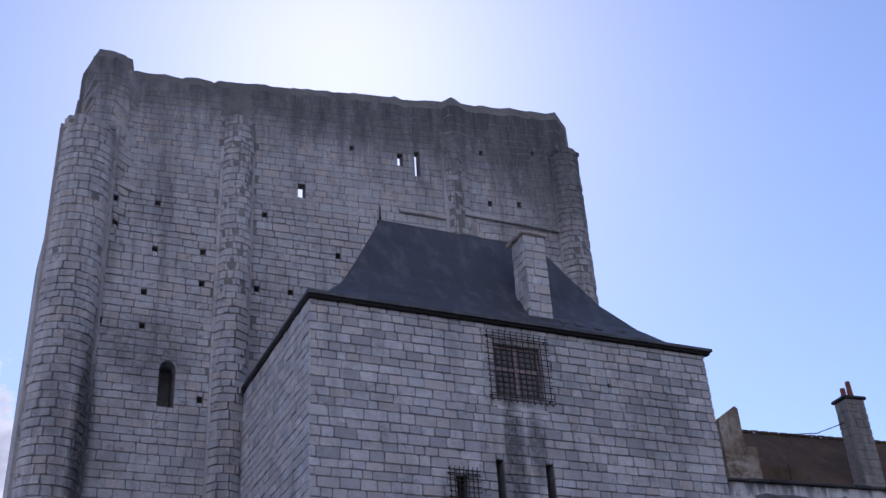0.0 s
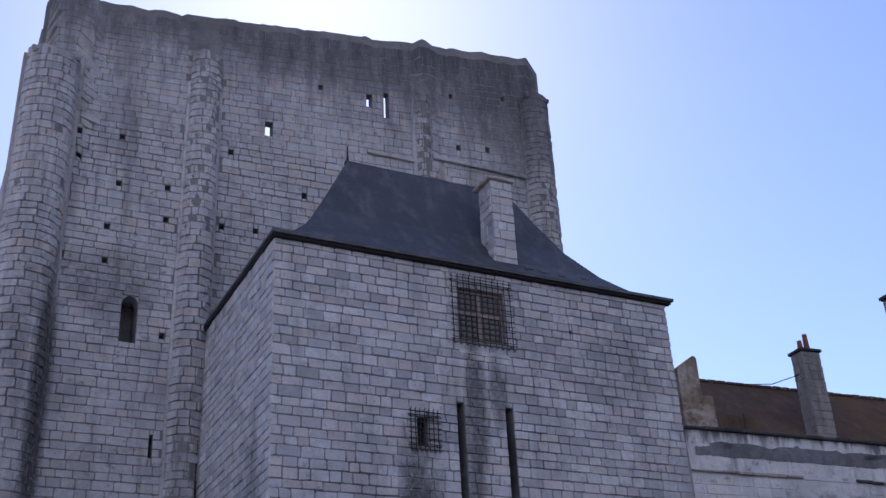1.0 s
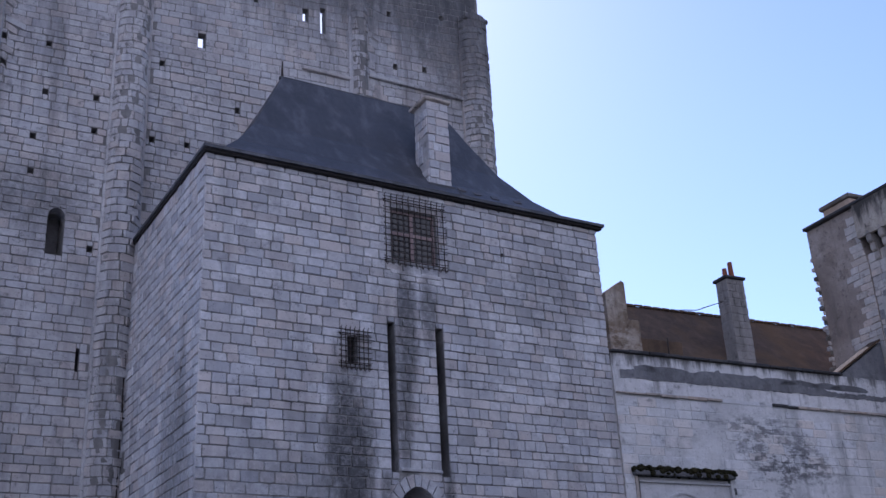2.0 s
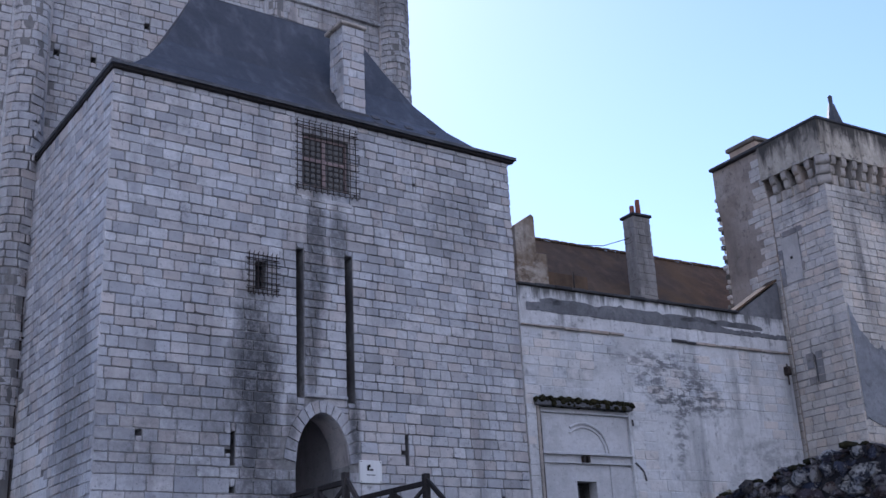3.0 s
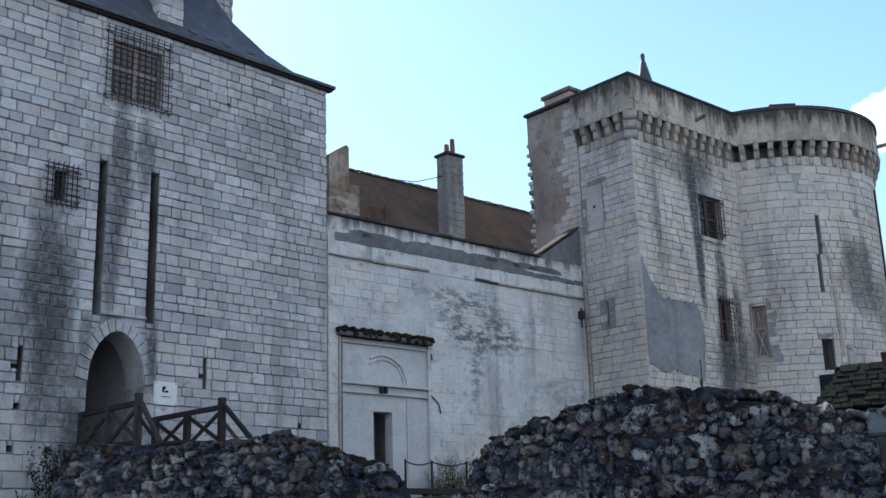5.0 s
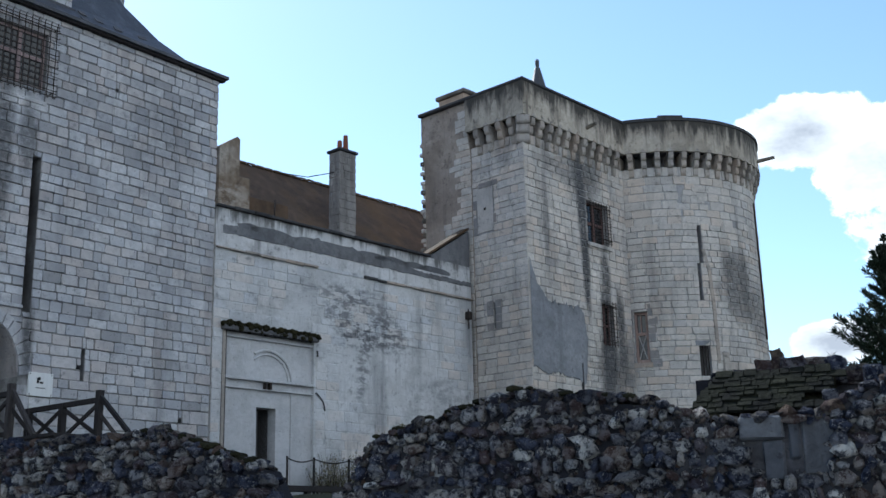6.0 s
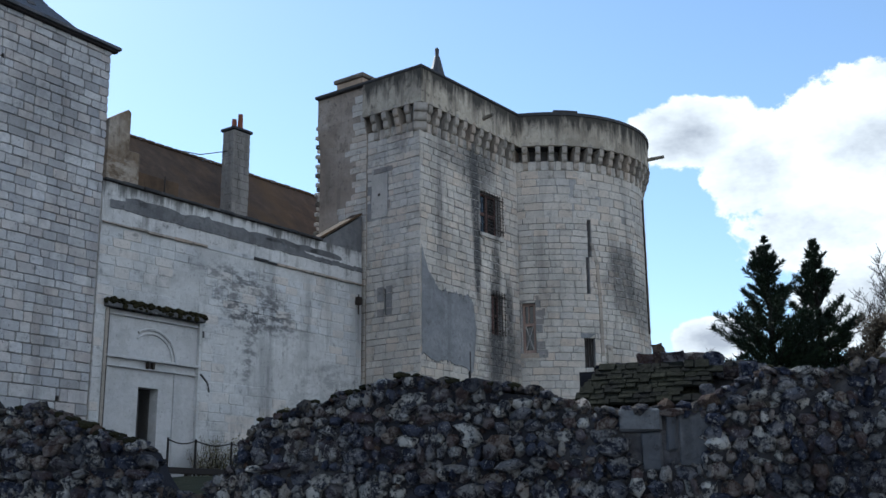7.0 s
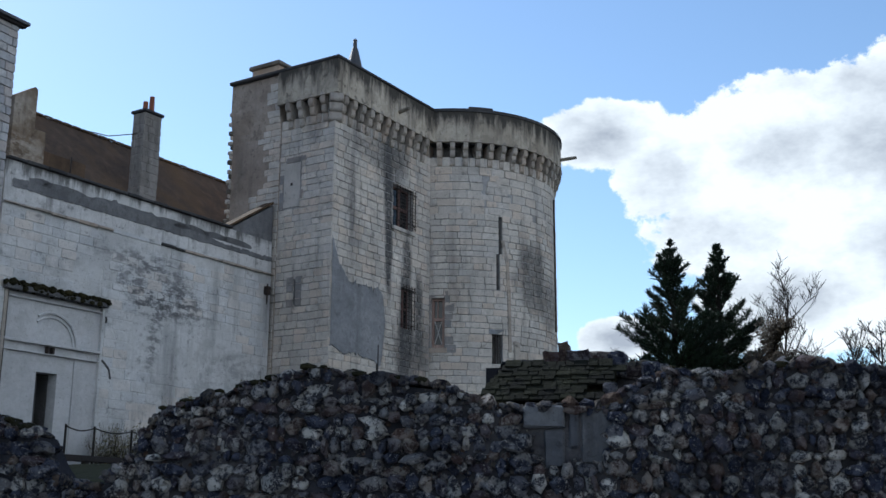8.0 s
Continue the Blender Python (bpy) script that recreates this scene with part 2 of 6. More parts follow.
tower_stone = stone_material("tower_limestone", (0.31, 0.30, 0.285), (0.52, 0.505, 0.475), (0.66, 0.645, 0.605), vary=0.42, grime=0.5, runs=True, cool=(1.045, 0.995, 0.985), pale=[(tower_at(4.6, 0.3, 11.3), (0.55, 1, 1.1), WALL_YAW, 0.95), (tower_at(4.2, 0.3, 8.0), (0.4, 1, 1.4), WALL_YAW, 0.8), (tower_at(2.3, 0.3, 13.4), (1.0, 1, 1.8), WALL_YAW, 0.5)], stains_and_shade=[
    (tower_at(3.85, 0.3, 14.2), (0.36, 1, 3.0), WALL_YAW, 1.0), (tower_at(3.95, 0.3, 11.4), (0.25, 1, 1.8), WALL_YAW, 1.0), (tower_at(5.2, 0.3, 8.3), (0.6, 1, 2.3), WALL_YAW, 1.0), ((29.3, 35.4, 11.5), (1.1, 1.5, 1.7), 0, 0.75), ((30.6, 35.9, 10.4), (0.9, 1.5, 1.4), 25, 0.6), (tower_at(4.0, 0.3, 15.4), (1.1, 1, 1.6), WALL_YAW, 0.7), (tower_at(5.2, 0.3, 8.0), (1.3, 1, 1.6), WALL_YAW, 0.6),
    (tower_at(5.2, 0.3, 11.2), (0.4, 1, 2.4), WALL_YAW, 0.9), (tower_at(6.1, 0.3, 9.2), (0.35, 1, 2.2), WALL_YAW, 0.9), (tower_at(0.3, 1.3, 15.9), (0.8, 0.5, 0.9), WALL_YAW, 0.5), (tower_at(1.5, 0.3, 13.6), (0.22, 1, 2.6), WALL_YAW, 0.6), (tower_at(3.3, 0.3, 15.6), (2.6, 1, 0.8), WALL_YAW, 0.45),
    (tower_at(9.8, -1.1, 12.4), (0.35, 2.5, 1.7), WALL_YAW, 0.5), (tower_at(11.3, 0.4, 11.2), (1.1, 1.6, 2.6), WALL_YAW, 0.5),
    (tower_at(6.6, 0.3, 8.2), (0.45, 1.5, 1.5), WALL_YAW, 0.5)])
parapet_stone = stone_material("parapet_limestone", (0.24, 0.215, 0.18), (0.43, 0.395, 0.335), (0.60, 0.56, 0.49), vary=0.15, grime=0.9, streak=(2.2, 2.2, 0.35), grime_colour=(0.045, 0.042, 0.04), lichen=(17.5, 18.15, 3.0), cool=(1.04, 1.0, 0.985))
coping_stone = stone_material("blackened_coping", (0.03, 0.03, 0.032), (0.055, 0.054, 0.055), (0.10, 0.095, 0.09), grime=0.5, grime_colour=(0.03, 0.03, 0.03))
corbel_stone = stone_material("corbel_limestone", (0.21, 0.193, 0.178), (0.38, 0.355, 0.325), (0.53, 0.50, 0.455), grime=0.8, grime_colour=(0.05, 0.048, 0.048), cool=(1.04, 1.0, 0.99))
plaster = stone_material("limewashed_render", (0.42, 0.41, 0.39), (0.58, 0.57, 0.54), (0.68, 0.67, 0.64), vary=0.3, grime=0.6, grime_colour=(0.12, 0.12, 0.13), stains_and_shade=[
    (wall_at(6.3, 0, 8.5), (1.9, 1, 0.75), WALL_YAW, 0.95), (wall_at(5.2, 0, 9.3), (1.1, 1, 0.8), WALL_YAW, 0.7), (wall_at(7.7, 0, 8.3), (1.4, 1, 0.4), WALL_YAW, 0.6), (wall_at(6.6, 0, 9.4), (1.0, 1, 0.5), WALL_YAW, 0.6), (wall_at(6.0, 0, 7.2), (0.35, 1, 1.2), WALL_YAW, 0.7),
    (wall_at(4.8, 0, 9.6), (1.6, 1, 0.25), WALL_YAW, 0.5), (wall_at(10.0, 0, 6.6), (1.3, 1, 0.9), WALL_YAW, 0.4), (wall_at(8.6, 0, 5.6), (0.9, 1, 0.8), WALL_YAW, 0.3)])
band_render = stone_material("grey_band_render", (0.09, 0.09, 0.092), (0.15, 0.148, 0.148), (0.25, 0.245, 0.24), vary=0.1, grime=0.7)
white_render = stone_material("peeling_white_render", (0.42, 0.41, 0.38), (0.58, 0.56, 0.53), (0.66, 0.65, 0.62), vary=0.15, grime=0.85, streak=(3.2, 3.2, 0.4), grime_colour=(0.12, 0.12, 0.12), lichen=(11.35, 11.75, 2.6))
grey_mortar = stone_material("grey_mortar_coat", (0.15, 0.15, 0.153), (0.22, 0.22, 0.224), (0.36, 0.36, 0.36), vary=0.05, grime=0.6, grime_colour=(0.10, 0.10, 0.11))
tower_render = stone_material("worn_tower_render", (0.20, 0.175, 0.152), (0.32, 0.285, 0.25), (0.50, 0.465, 0.42), vary=0.05, grime=0.8, cool=(1.06, 1.0, 0.99), grime_colour=(0.085, 0.075, 0.07))
soot_render = stone_material("sooty_render", (0.09, 0.082, 0.074), (0.17, 0.155, 0.14), (0.27, 0.25, 0.22), vary=0.1, grime=0.8, streak=(3.0, 3.0, 0.3), cool=(1.03, 1.0, 0.95))
ochre_stone = stone_material("ochre_stone", (0.30, 0.22, 0.15), (0.44, 0.34, 0.25), (0.54, 0.44, 0.34), vary=0.1, grime=0.3)
patch_stone = stone_material("weathered_patch_stone", (0.17, 0.16, 0.15), (0.27, 0.255, 0.24), (0.36, 0.345, 0.325), vary=0.3, grime=0.6)
panel_render = stone_material("smooth_pale_render", (0.40, 0.39, 0.38), (0.50, 0.49, 0.47), (0.57, 0.56, 0.54), vary=0.1, grime=0.2, grime_colour=(0.2, 0.2, 0.2))
joint = stone_material("recessed_mortar", (0.08, 0.076, 0.072), (0.19, 0.182, 0.17), (0.42, 0.405, 0.38), vary=0.0, grime=0.5, grime_colour=(0.05, 0.05, 0.05))
joint_pale = stone_material("pale_mortar", (0.16, 0.153, 0.145), (0.36, 0.345, 0.325), (0.57, 0.55, 0.52), vary=0.0, grime=0.6)
keep_mortar = stone_material("keep_mortar", (0.12, 0.115, 0.105), (0.19, 0.18, 0.165), (0.28, 0.265, 0.24), vary=0.0, grime=0.5)


def rubble_material(name, pale):
    """Dark lichened rubble: some stones pale, white flecks, deep pitting; glare veil tints the darks blue."""
    n = Nodes(name, 0.95)
    own, mid, fleck, big = n.one(), n.noise(7.0, 11, 0.78), n.noise(15.0, 9, 0.78), n.noise(1.1, 5, 0.6)
    # blue in the dark stops and mixes is glare veil put into the colour
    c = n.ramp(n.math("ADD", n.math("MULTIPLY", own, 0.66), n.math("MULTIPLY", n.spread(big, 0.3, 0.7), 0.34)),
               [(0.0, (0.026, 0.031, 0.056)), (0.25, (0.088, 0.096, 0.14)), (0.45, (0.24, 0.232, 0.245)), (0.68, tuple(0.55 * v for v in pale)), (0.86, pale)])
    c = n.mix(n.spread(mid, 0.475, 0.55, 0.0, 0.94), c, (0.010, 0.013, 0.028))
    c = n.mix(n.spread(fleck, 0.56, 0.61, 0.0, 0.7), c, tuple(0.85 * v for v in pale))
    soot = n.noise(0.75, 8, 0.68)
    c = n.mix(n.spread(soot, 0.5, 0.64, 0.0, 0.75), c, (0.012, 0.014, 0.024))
    rust = n.math("FRACT", n.math("MULTIPLY", own, 5.7))
    c = n.mix(n.spread(rust, 0.6, 1.0, 0.0, 0.5), c, (0.14, 0.075, 0.045))
    return n.done(c, n.math("ADD", mid, n.math("MULTIPLY", fleck, 0.6)), 1.0, 0.14)


rubble_stone = rubble_material("dark_rubble", (0.74, 0.70, 0.66))
slab_rubble = rubble_material("lichened_slab", (0.42, 0.41, 0.40))
crest_rubble = rubble_material("mossy_black_rubble", (0.20, 0.175, 0.15))
# mortar darkened so that its colour carries the deep shade between stones
rubble_core = stone_material("crevice_dark_mortar", (0.012, 0.012, 0.016), (0.03, 0.029, 0.034), (0.12, 0.113, 0.11), vary=0.0, grime=0.7, grime_colour=(0.015, 0.015, 0.017))
ruin_slab = stone_material("dark_dressed_slab", (0.025, 0.027, 0.032), (0.06, 0.062, 0.067), (0.15, 0.148, 0.146), vary=0.3, grime=1.0, grime_colour=(0.02, 0.02, 0.022))
slab_stone = stone_material("weathered_ashlar_slab", (0.07, 0.07, 0.075), (0.12, 0.118, 0.118), (0.19, 0.185, 0.18), vary=0.3, grime=0.5)


pier_render = stone_material("ochre_streaked_render", (0.085, 0.058, 0.036), (0.18, 0.128, 0.085), (0.50, 0.46, 0.41), vary=0.05, grime=0.85, streak=(2.6, 2.6, 0.3), grime_colour=(0.06, 0.045, 0.035), pale=[(wall_at(2.3, 2.7, 12.6), (0.5, 1, 1.0), WALL_YAW, 0.6), (wall_at(3.0, 2.7, 12.9), (0.4, 1, 0.9), WALL_YAW, 0.4)], cool=(1.0, 1.0, 1.0))
chimney_stone = stone_material("chimney_limestone", (0.19, 0.175, 0.158), (0.29, 0.27, 0.243), (0.40, 0.375, 0.34), vary=0.2, grime=0.75, grime_colour=(0.07, 0.065, 0.06))


def wood_material(name, dark, light):
    n = Nodes(name, 0.85)
    g = n.noise(3.0, 6, 0.6, (4, 4, 0.6))
    c = n.mix(n.one(), n.ramp(g, [(0.3, dark), (0.7, light)]), dark)
    return n.done(c, g, 0.5, 0.01)


old_wood = wood_material("weathered_oak", (0.022, 0.02, 0.021), (0.075, 0.066, 0.064))
red_wood = wood_material("faded_red_frame", (0.22, 0.15, 0.13), (0.40, 0.30, 0.27))
dull_red = wood_material("dull_dark_red_frame", (0.11, 0.065, 0.062), (0.21, 0.135, 0.125))
dark_frame = wood_material("dull_brown_window_frame", (0.24, 0.18, 0.18), (0.38, 0.29, 0.28))
pale_wood = wood_material("grey_painted_wood", (0.30, 0.29, 0.29), (0.45, 0.44, 0.43))


def slate_material(name, dark, light, rows, rough, lichen=None):
    n = Nodes(name, rough)
    p = n.place()
    wave = n.add("ShaderNodeTexBrick", Scale=rows)
    wave.inputs["Mortar Size"].default_value = 0.02
    for key, v in (("Color1", 0.35), ("Color2", 0.75), ("Mortar", 0.0)):
        wave.inputs[key].default_value = (v, v, v, 1)
    mp = n.add("ShaderNodeMapping", Rotation=(radians(90), 0, radians(-GATE_YAW)))
    n.link(p, mp.inputs["Vector"])
    n.link(mp.outputs["Vector"], wave.inputs["Vector"])
    big = n.noise(0.6, 6, 0.6)
    c = n.mix(wave.outputs["Color"], dark, light)
    c = n.mix(n.spread(big, 0.45, 0.75, 0, 0.6), c, tuple(0.6 * v for v in dark))
    c = n.mix(n.spread(n.noise(1.0, 7, 0.65, (2.2, 2.2, 0.35)), 0.5, 0.75, 0, 0.55), c, tuple((2.4 if light[2] > light[0] else 1.5) * v for v in light))
    if lichen:
        c = n.mix(n.spread(n.noise(0.35, 7, 0.68, (1, 1, 0.6)), 0.5, 0.66, 0, 0.6), c, lichen)
    return n.done(c, wave.outputs["Color"], 0.5, 0.03)


slate = slate_material("dark_slate", (0.030, 0.032, 0.040), (0.062, 0.062, 0.072), 3.5, 0.6)
clay_tiles = slate_material("brown_clay_tiles", (0.06, 0.044, 0.034), (0.115, 0.078, 0.052), 4.0, 0.9, (0.14, 0.085, 0.04))


def iron_material():
    n = Nodes("rusty_wrought_iron", 0.75, 0.3)
    f = n.noise(9.0, 5)
    return n.done(n.ramp(f, [(0.3, (0.012, 0.011, 0.011)), (0.75, (0.05, 0.033, 0.027))]), f, 0.3, 0.005)


iron = iron_material()


def glass_material():
    n = Nodes("old_window_glass", 0.08)
    f = n.noise(2.0, 3)
    n.bsdf.inputs["Specular IOR Level"].default_value = 0.5
    return n.done(n.ramp(f, [(0.3, (0.012, 0.013, 0.016)), (0.7, (0.03, 0.031, 0.036))]), f, 0.05, 0.01)


glass = glass_material()


def moss_material(name, dark, light, patch):
    n = Nodes(name, 0.95)
    n.bsdf.inputs["Specular IOR Level"].default_value = 0.05
    f, g = n.noise(3.0, 7, 0.65), n.noise(18.0, 5, 0.6)
    c = n.ramp(f, [(0.3, dark), (0.55, light), (0.75, patch)])
    c = n.mix(n.spread(n.one(), 0, 1, 0, 0.5), c, dark)
    return n.done(c, g, 0.9, 0.05)


moss = moss_material("dark_moss", (0.012, 0.012, 0.009), (0.028, 0.026, 0.014), (0.05, 0.042, 0.02))
moss_tile = moss_material("mossy_stone_tiles", (0.007, 0.007, 0.008), (0.015, 0.016, 0.010), (0.04, 0.04, 0.028))


def foliage_material(name, dark, light):
    n = Nodes(name, 0.7)
    c = n.mix(n.one(), dark, light)
    n.bsdf.inputs["Specular IOR Level"].default_value = 0.25
    return n.done(n.mix(n.spread(n.noise(1.5, 3), 0.35, 0.7), c, dark))


needles = foliage_material("conifer_needles", (0.007, 0.014, 0.008), (0.022, 0.04, 0.018))
brown_twigs = foliage_material("brown_foliage", (0.035, 0.025, 0.016), (0.085, 0.06, 0.035))
bark = wood_material("grey_bark", (0.014, 0.012, 0.011), (0.036, 0.03, 0.026))
terracotta = wood_material("terracotta_pot", (0.16, 0.06, 0.04), (0.30, 0.12, 0.08))
sign_white = wood_material("white_sign_board", (0.60, 0.60, 0.60), (0.72, 0.72, 0.72))
sign_black = wood_material("black_sign_print", (0.02, 0.02, 0.022), (0.035, 0.035, 0.04))
# dark tone that paints the dimness of interiors into their surfaces
dark_room = stone_material("interior_shade_tone", (0.10, 0.095, 0.09), (0.14, 0.13, 0.12), (0.20, 0.19, 0.17), vary=0.0)
hall_plaster = stone_material("passage_plaster", (0.38, 0.36, 0.35), (0.50, 0.48, 0.46), (0.60, 0.58, 0.55), vary=0.0, grime=0.3)


# ---- building helpers ----
def link_mesh(name, me, material, parent):
    me.materials.append(material)
    ob = new(name, me)
    ob.parent = parent
    return ob


def part(name, bm, material, parent, label="", kind=""):
    me = bpy.data.meshes.new(name)
    bmesh.ops.recalc_face_normals(bm, faces=bm.faces)
    bm.to_mesh(me)
    bm.free()
    return tagged(link_mesh(name, me, material, parent), label, "", "", kind)


def thing(name, at, yaw, label, category, group="", kind=""):
    ob = new(name)
    ob.matrix_basis = pose(at[0], at[1], at[2], 0, 0, yaw)
    ob.empty_display_size = 0.3
    return tagged(ob, label, category, group, kind)


def box(bm, x0, x1, y0, y1, z0, z1, bevel=0.0, m=None):
    vs = [bm.verts.new((x, y, z)) for z in (z0, z1) for y in (y0, y1) for x in (x0, x1)]
    fs = [bm.faces.new([vs[i] for i in q]) for q in ((0, 1, 3, 2), (4, 5, 7, 6), (0, 1, 5, 4), (2, 3, 7, 6), (0, 2, 6, 4), (1, 3, 7, 5))]
    if bevel:
        edges = list({e for f in fs for e in f.edges})
        got = bmesh.ops.bevel(bm, geom=edges, offset=bevel, segments=1, affect="EDGES")
        vs = list({v for f in got["faces"] for v in f.verts})
    if m is not None:
        for v in vs:
            v.co = m @ v.co
    return vs


def boxed(*args, bevel=0.0, m=None):
    bm = bmesh.new()
    box(bm, *args, bevel=bevel, m=m)
    return bm


def tube(bm, points, radius, sides=6, taper=1.0):
    points = [Vector(p) for p in points]
    rings = []
    for i, p in enumerate(points):
        d = (points[min(i + 1, len(points) - 1)] - points[max(i - 1, 0)]).normalized()
        a = d.orthogonal().normalized()
        b = d.cross(a)
        r = radius * (1 + (taper - 1) * i / max(1, len(points) - 1))
        rings.append([bm.verts.new(p + (a * math.cos(k * math.tau / sides) + b * math.sin(k * math.tau / sides)) * r) for k in range(sides)])
    for lo, hi in zip(rings, rings[1:]):
        for k in range(sides):
            bm.faces.new((lo[k], lo[(k + 1) % sides], hi[(k + 1) % sides], hi[k]))
    bm.faces.new(rings[0][::-1])
    bm.faces.new(rings[-1])


def beam(bm, a, b, w, h):
    """A squared timber from a to b."""
    a, b = Vector(a), Vector(b)
    d = b - a
    m = Matrix.Translation((a + b) / 2) @ d.to_track_quat("X", "Z").to_matrix().to_4x4()
    box(bm, -d.length / 2, d.length / 2, -w / 2, w / 2, -h / 2, h / 2, 0.008, m)


def cuts(a, b, step, *more):
    n = max(1, round((b - a) / step))
    return sorted({round(a + (b - a) * i / n, 4) for i in range(n + 1)} | {round(v, 4) for v in more if a < v < b})


def slab(us, zs, openings, thick, f):
    """A wall with openings through it, laid out by f(u, depth, z)."""
    bm = bmesh.new()
    seen = {}

    def at(i, j, k):
        if (i, j, k) not in seen:
            seen[i, j, k] = bm.verts.new(f(us[i], k * thick, zs[j]))
        return seen[i, j, k]

    nu, nz = len(us) - 1, len(zs) - 1

    def solid(i, j):
        if not (0 <= i < nu and 0 <= j < nz):
            return False
        u, z = (us[i] + us[i + 1]) / 2, (zs[j] + zs[j + 1]) / 2
        return not any(a < u < b and c < z < d for a, b, c, d in openings)

    for i in range(nu):
        for j in range(nz):
            if not solid(i, j):
                continue
            for k in (0, 1):
                bm.faces.new((at(i, j, k), at(i + 1, j, k), at(i + 1, j + 1, k), at(i, j + 1, k)))
            for di, dj, e in ((-1, 0, ((i, j), (i, j + 1))), (1, 0, ((i + 1, j), (i + 1, j + 1))), (0, -1, ((i, j), (i + 1, j))), (0, 1, ((i, j + 1), (i + 1, j + 1)))):
                if not solid(i + di, j + dj):
                    (a, b), (c, d) = e
                    bm.faces.new((at(a, b, 0), at(c, d, 0), at(c, d, 1), at(a, b, 1)))
    return bm


def wall_slab(u0, u1, z0, z1, openings, thick, f, step=2.0):
    us = cuts(u0, u1, step, *[v for o in openings for v in o[:2]])
    zs = cuts(z0, z1, step, *[v for o in openings for v in o[2:]])
    return slab(us, zs, openings, thick, f)


def courses(rng, u0, u1, z0, z1, high, wide, openings, skip=None, gap=0.02):
    """Blocks (u, z, width, height) of coursed masonry, cut round the openings."""
    out, z = [], z0
    while z < z1 - 0.1:
        h = min(high * rng.uniform(0.82, 1.18), z1 - z)
        if z1 - z - h < 0.16:
            h = z1 - z
        spans = [(u0, u1, z, z + h)]
        for a, b, c, d in openings:
            nxt = []
            for s in spans:
                if b <= s[0] or a >= s[1] or d <= s[2] or c >= s[3]:
                    nxt.append(s)
                    continue
                if a > s[0]:
                    nxt.append((s[0], a, s[2], s[3]))
                if b < s[1]:
                    nxt.append((b, s[1], s[2], s[3]))
                l, r = max(a, s[0]), min(b, s[1])
                if c - s[2] > 0.07:
                    nxt.append((l, r, s[2], c))
                if s[3] - d > 0.07:
                    nxt.append((l, r, d, s[3]))
            spans = nxt
        for l, r, lo, hi in spans:
            u = l
            while u < r - 0.05:
                w = rng.uniform(*wide)
                if u == l:
                    w *= rng.uniform(0.4, 1.0)
                if r - (u + w) < wide[0] * 0.55:
                    w = r - u
                if w > gap * 2 and not (skip and skip(u + w / 2, (lo + hi) / 2)):
                    out.append((u + w / 2, (lo + hi) / 2, w - gap, hi - lo - gap))
                u += w
        z += h
    return out


def worn_outline(rng, w, h):
    """The eight corners of a block's face, its arrises chipped unevenly."""
    pts = []
    for sx, sz in ((-1, -1), (1, -1), (1, 1), (-1, 1)):
        x, z = sx * w / 2 + rng.uniform(-0.01, 0.01), sz * h / 2 + rng.uniform(-0.011, 0.011)
        cx, cz = rng.choice((0.012, 0.018, 0.03, 0.055)) * sx, rng.choice((0.01, 0.015, 0.025, 0.04)) * sz
        pair = [(x, z - cz), (x - cx, z)]
        pts += pair if sx * sz > 0 else pair[::-1]
    return pts


def block_shape(rng, w, h, proud):
    """Points (u, depth, z) and faces of one worn block standing proud of the joints."""
    rim = worn_outline(rng, w, h)
    out = proud * rng.uniform(0.65, 1.3)
    tilt, lean = rng.uniform(-0.014, 0.014), rng.uniform(-0.012, 0.012)
    c = rng.uniform(0.008, 0.018)
    vs = [(x, 0.02, z) for x, z in rim] + [(x, -out * 0.45, z) for x, z in rim]
    for x, z in rim:
        k, q = 1 - 2 * c / w, 1 - 2 * c / h
        vs.append((x * k, -out + tilt * x / w + lean * z / h + rng.uniform(-0.004, 0.004), z * q))
    fs = [tuple(range(16, 24))]
    for r in (0, 8):
        fs += [(r + k, r + (k + 1) % 8, r + 8 + (k + 1) % 8, r + 8 + k) for k in range(8)]
    return vs, fs


def block_mesh(name, seed, proud):
    vs, fs = block_shape(random.Random(seed), 0.46, 0.26, proud)
    me = bpy.data.meshes.new(name)
    me.from_pydata([(x / 0.46, d, z / 0.26) for x, d, z in vs], [], fs)
    return me


def masonry(rects, f, material, parent, near, rng, name="stone_block", proud=0.035):
    """Lays blocks on a wall: those for which near() holds as objects on shared meshes, the rest joined."""
    meshes = [block_mesh(name, 50 + k, proud) for k in range(24)]
    for me in meshes:
        me.materials.append(material)
    rest, singles = [], 0
    for u, z, w, h in rects:
        if singles < 300 and near(u, z):
            singles += 1
            ob = new(name, meshes[rng.randrange(24)])
            e = 0.01
            p = Vector(f(u, 0, z))
            ex = (Vector(f(u + e, 0, z)) - Vector(f(u - e, 0, z))).normalized()
            ey = (Vector(f(u, e, z)) - p).normalized()
            ez = ex.cross(ey)
            m = Matrix((ex, ey, ez)).transposed().to_4x4()
            ob.parent = parent
            ob.matrix_basis = Matrix.Translation(p) @ m @ Matrix.Diagonal((w, 1, h, 1))
        else:
            rest.append((u, z, w, h))
    vs, fs = [], []
    for u, z, w, h in rest:
        b = len(vs)
        bv, bf = block_shape(rng, w, h, proud)
        vs += [f(u + x, d, z + y) for x, d, y in bv]
        fs += [tuple(b + k for k in q) for q in bf]
    if vs:
        me = bpy.data.meshes.new("masonry_field")
        me.from_pydata([tuple(v) for v in vs], [], fs)
        tagged(link_mesh("masonry_field", me, material, parent), "weathered limestone blocks in even courses", "", "", "stuff")


def flat_front(u, d, z):
    return (u, d, z)


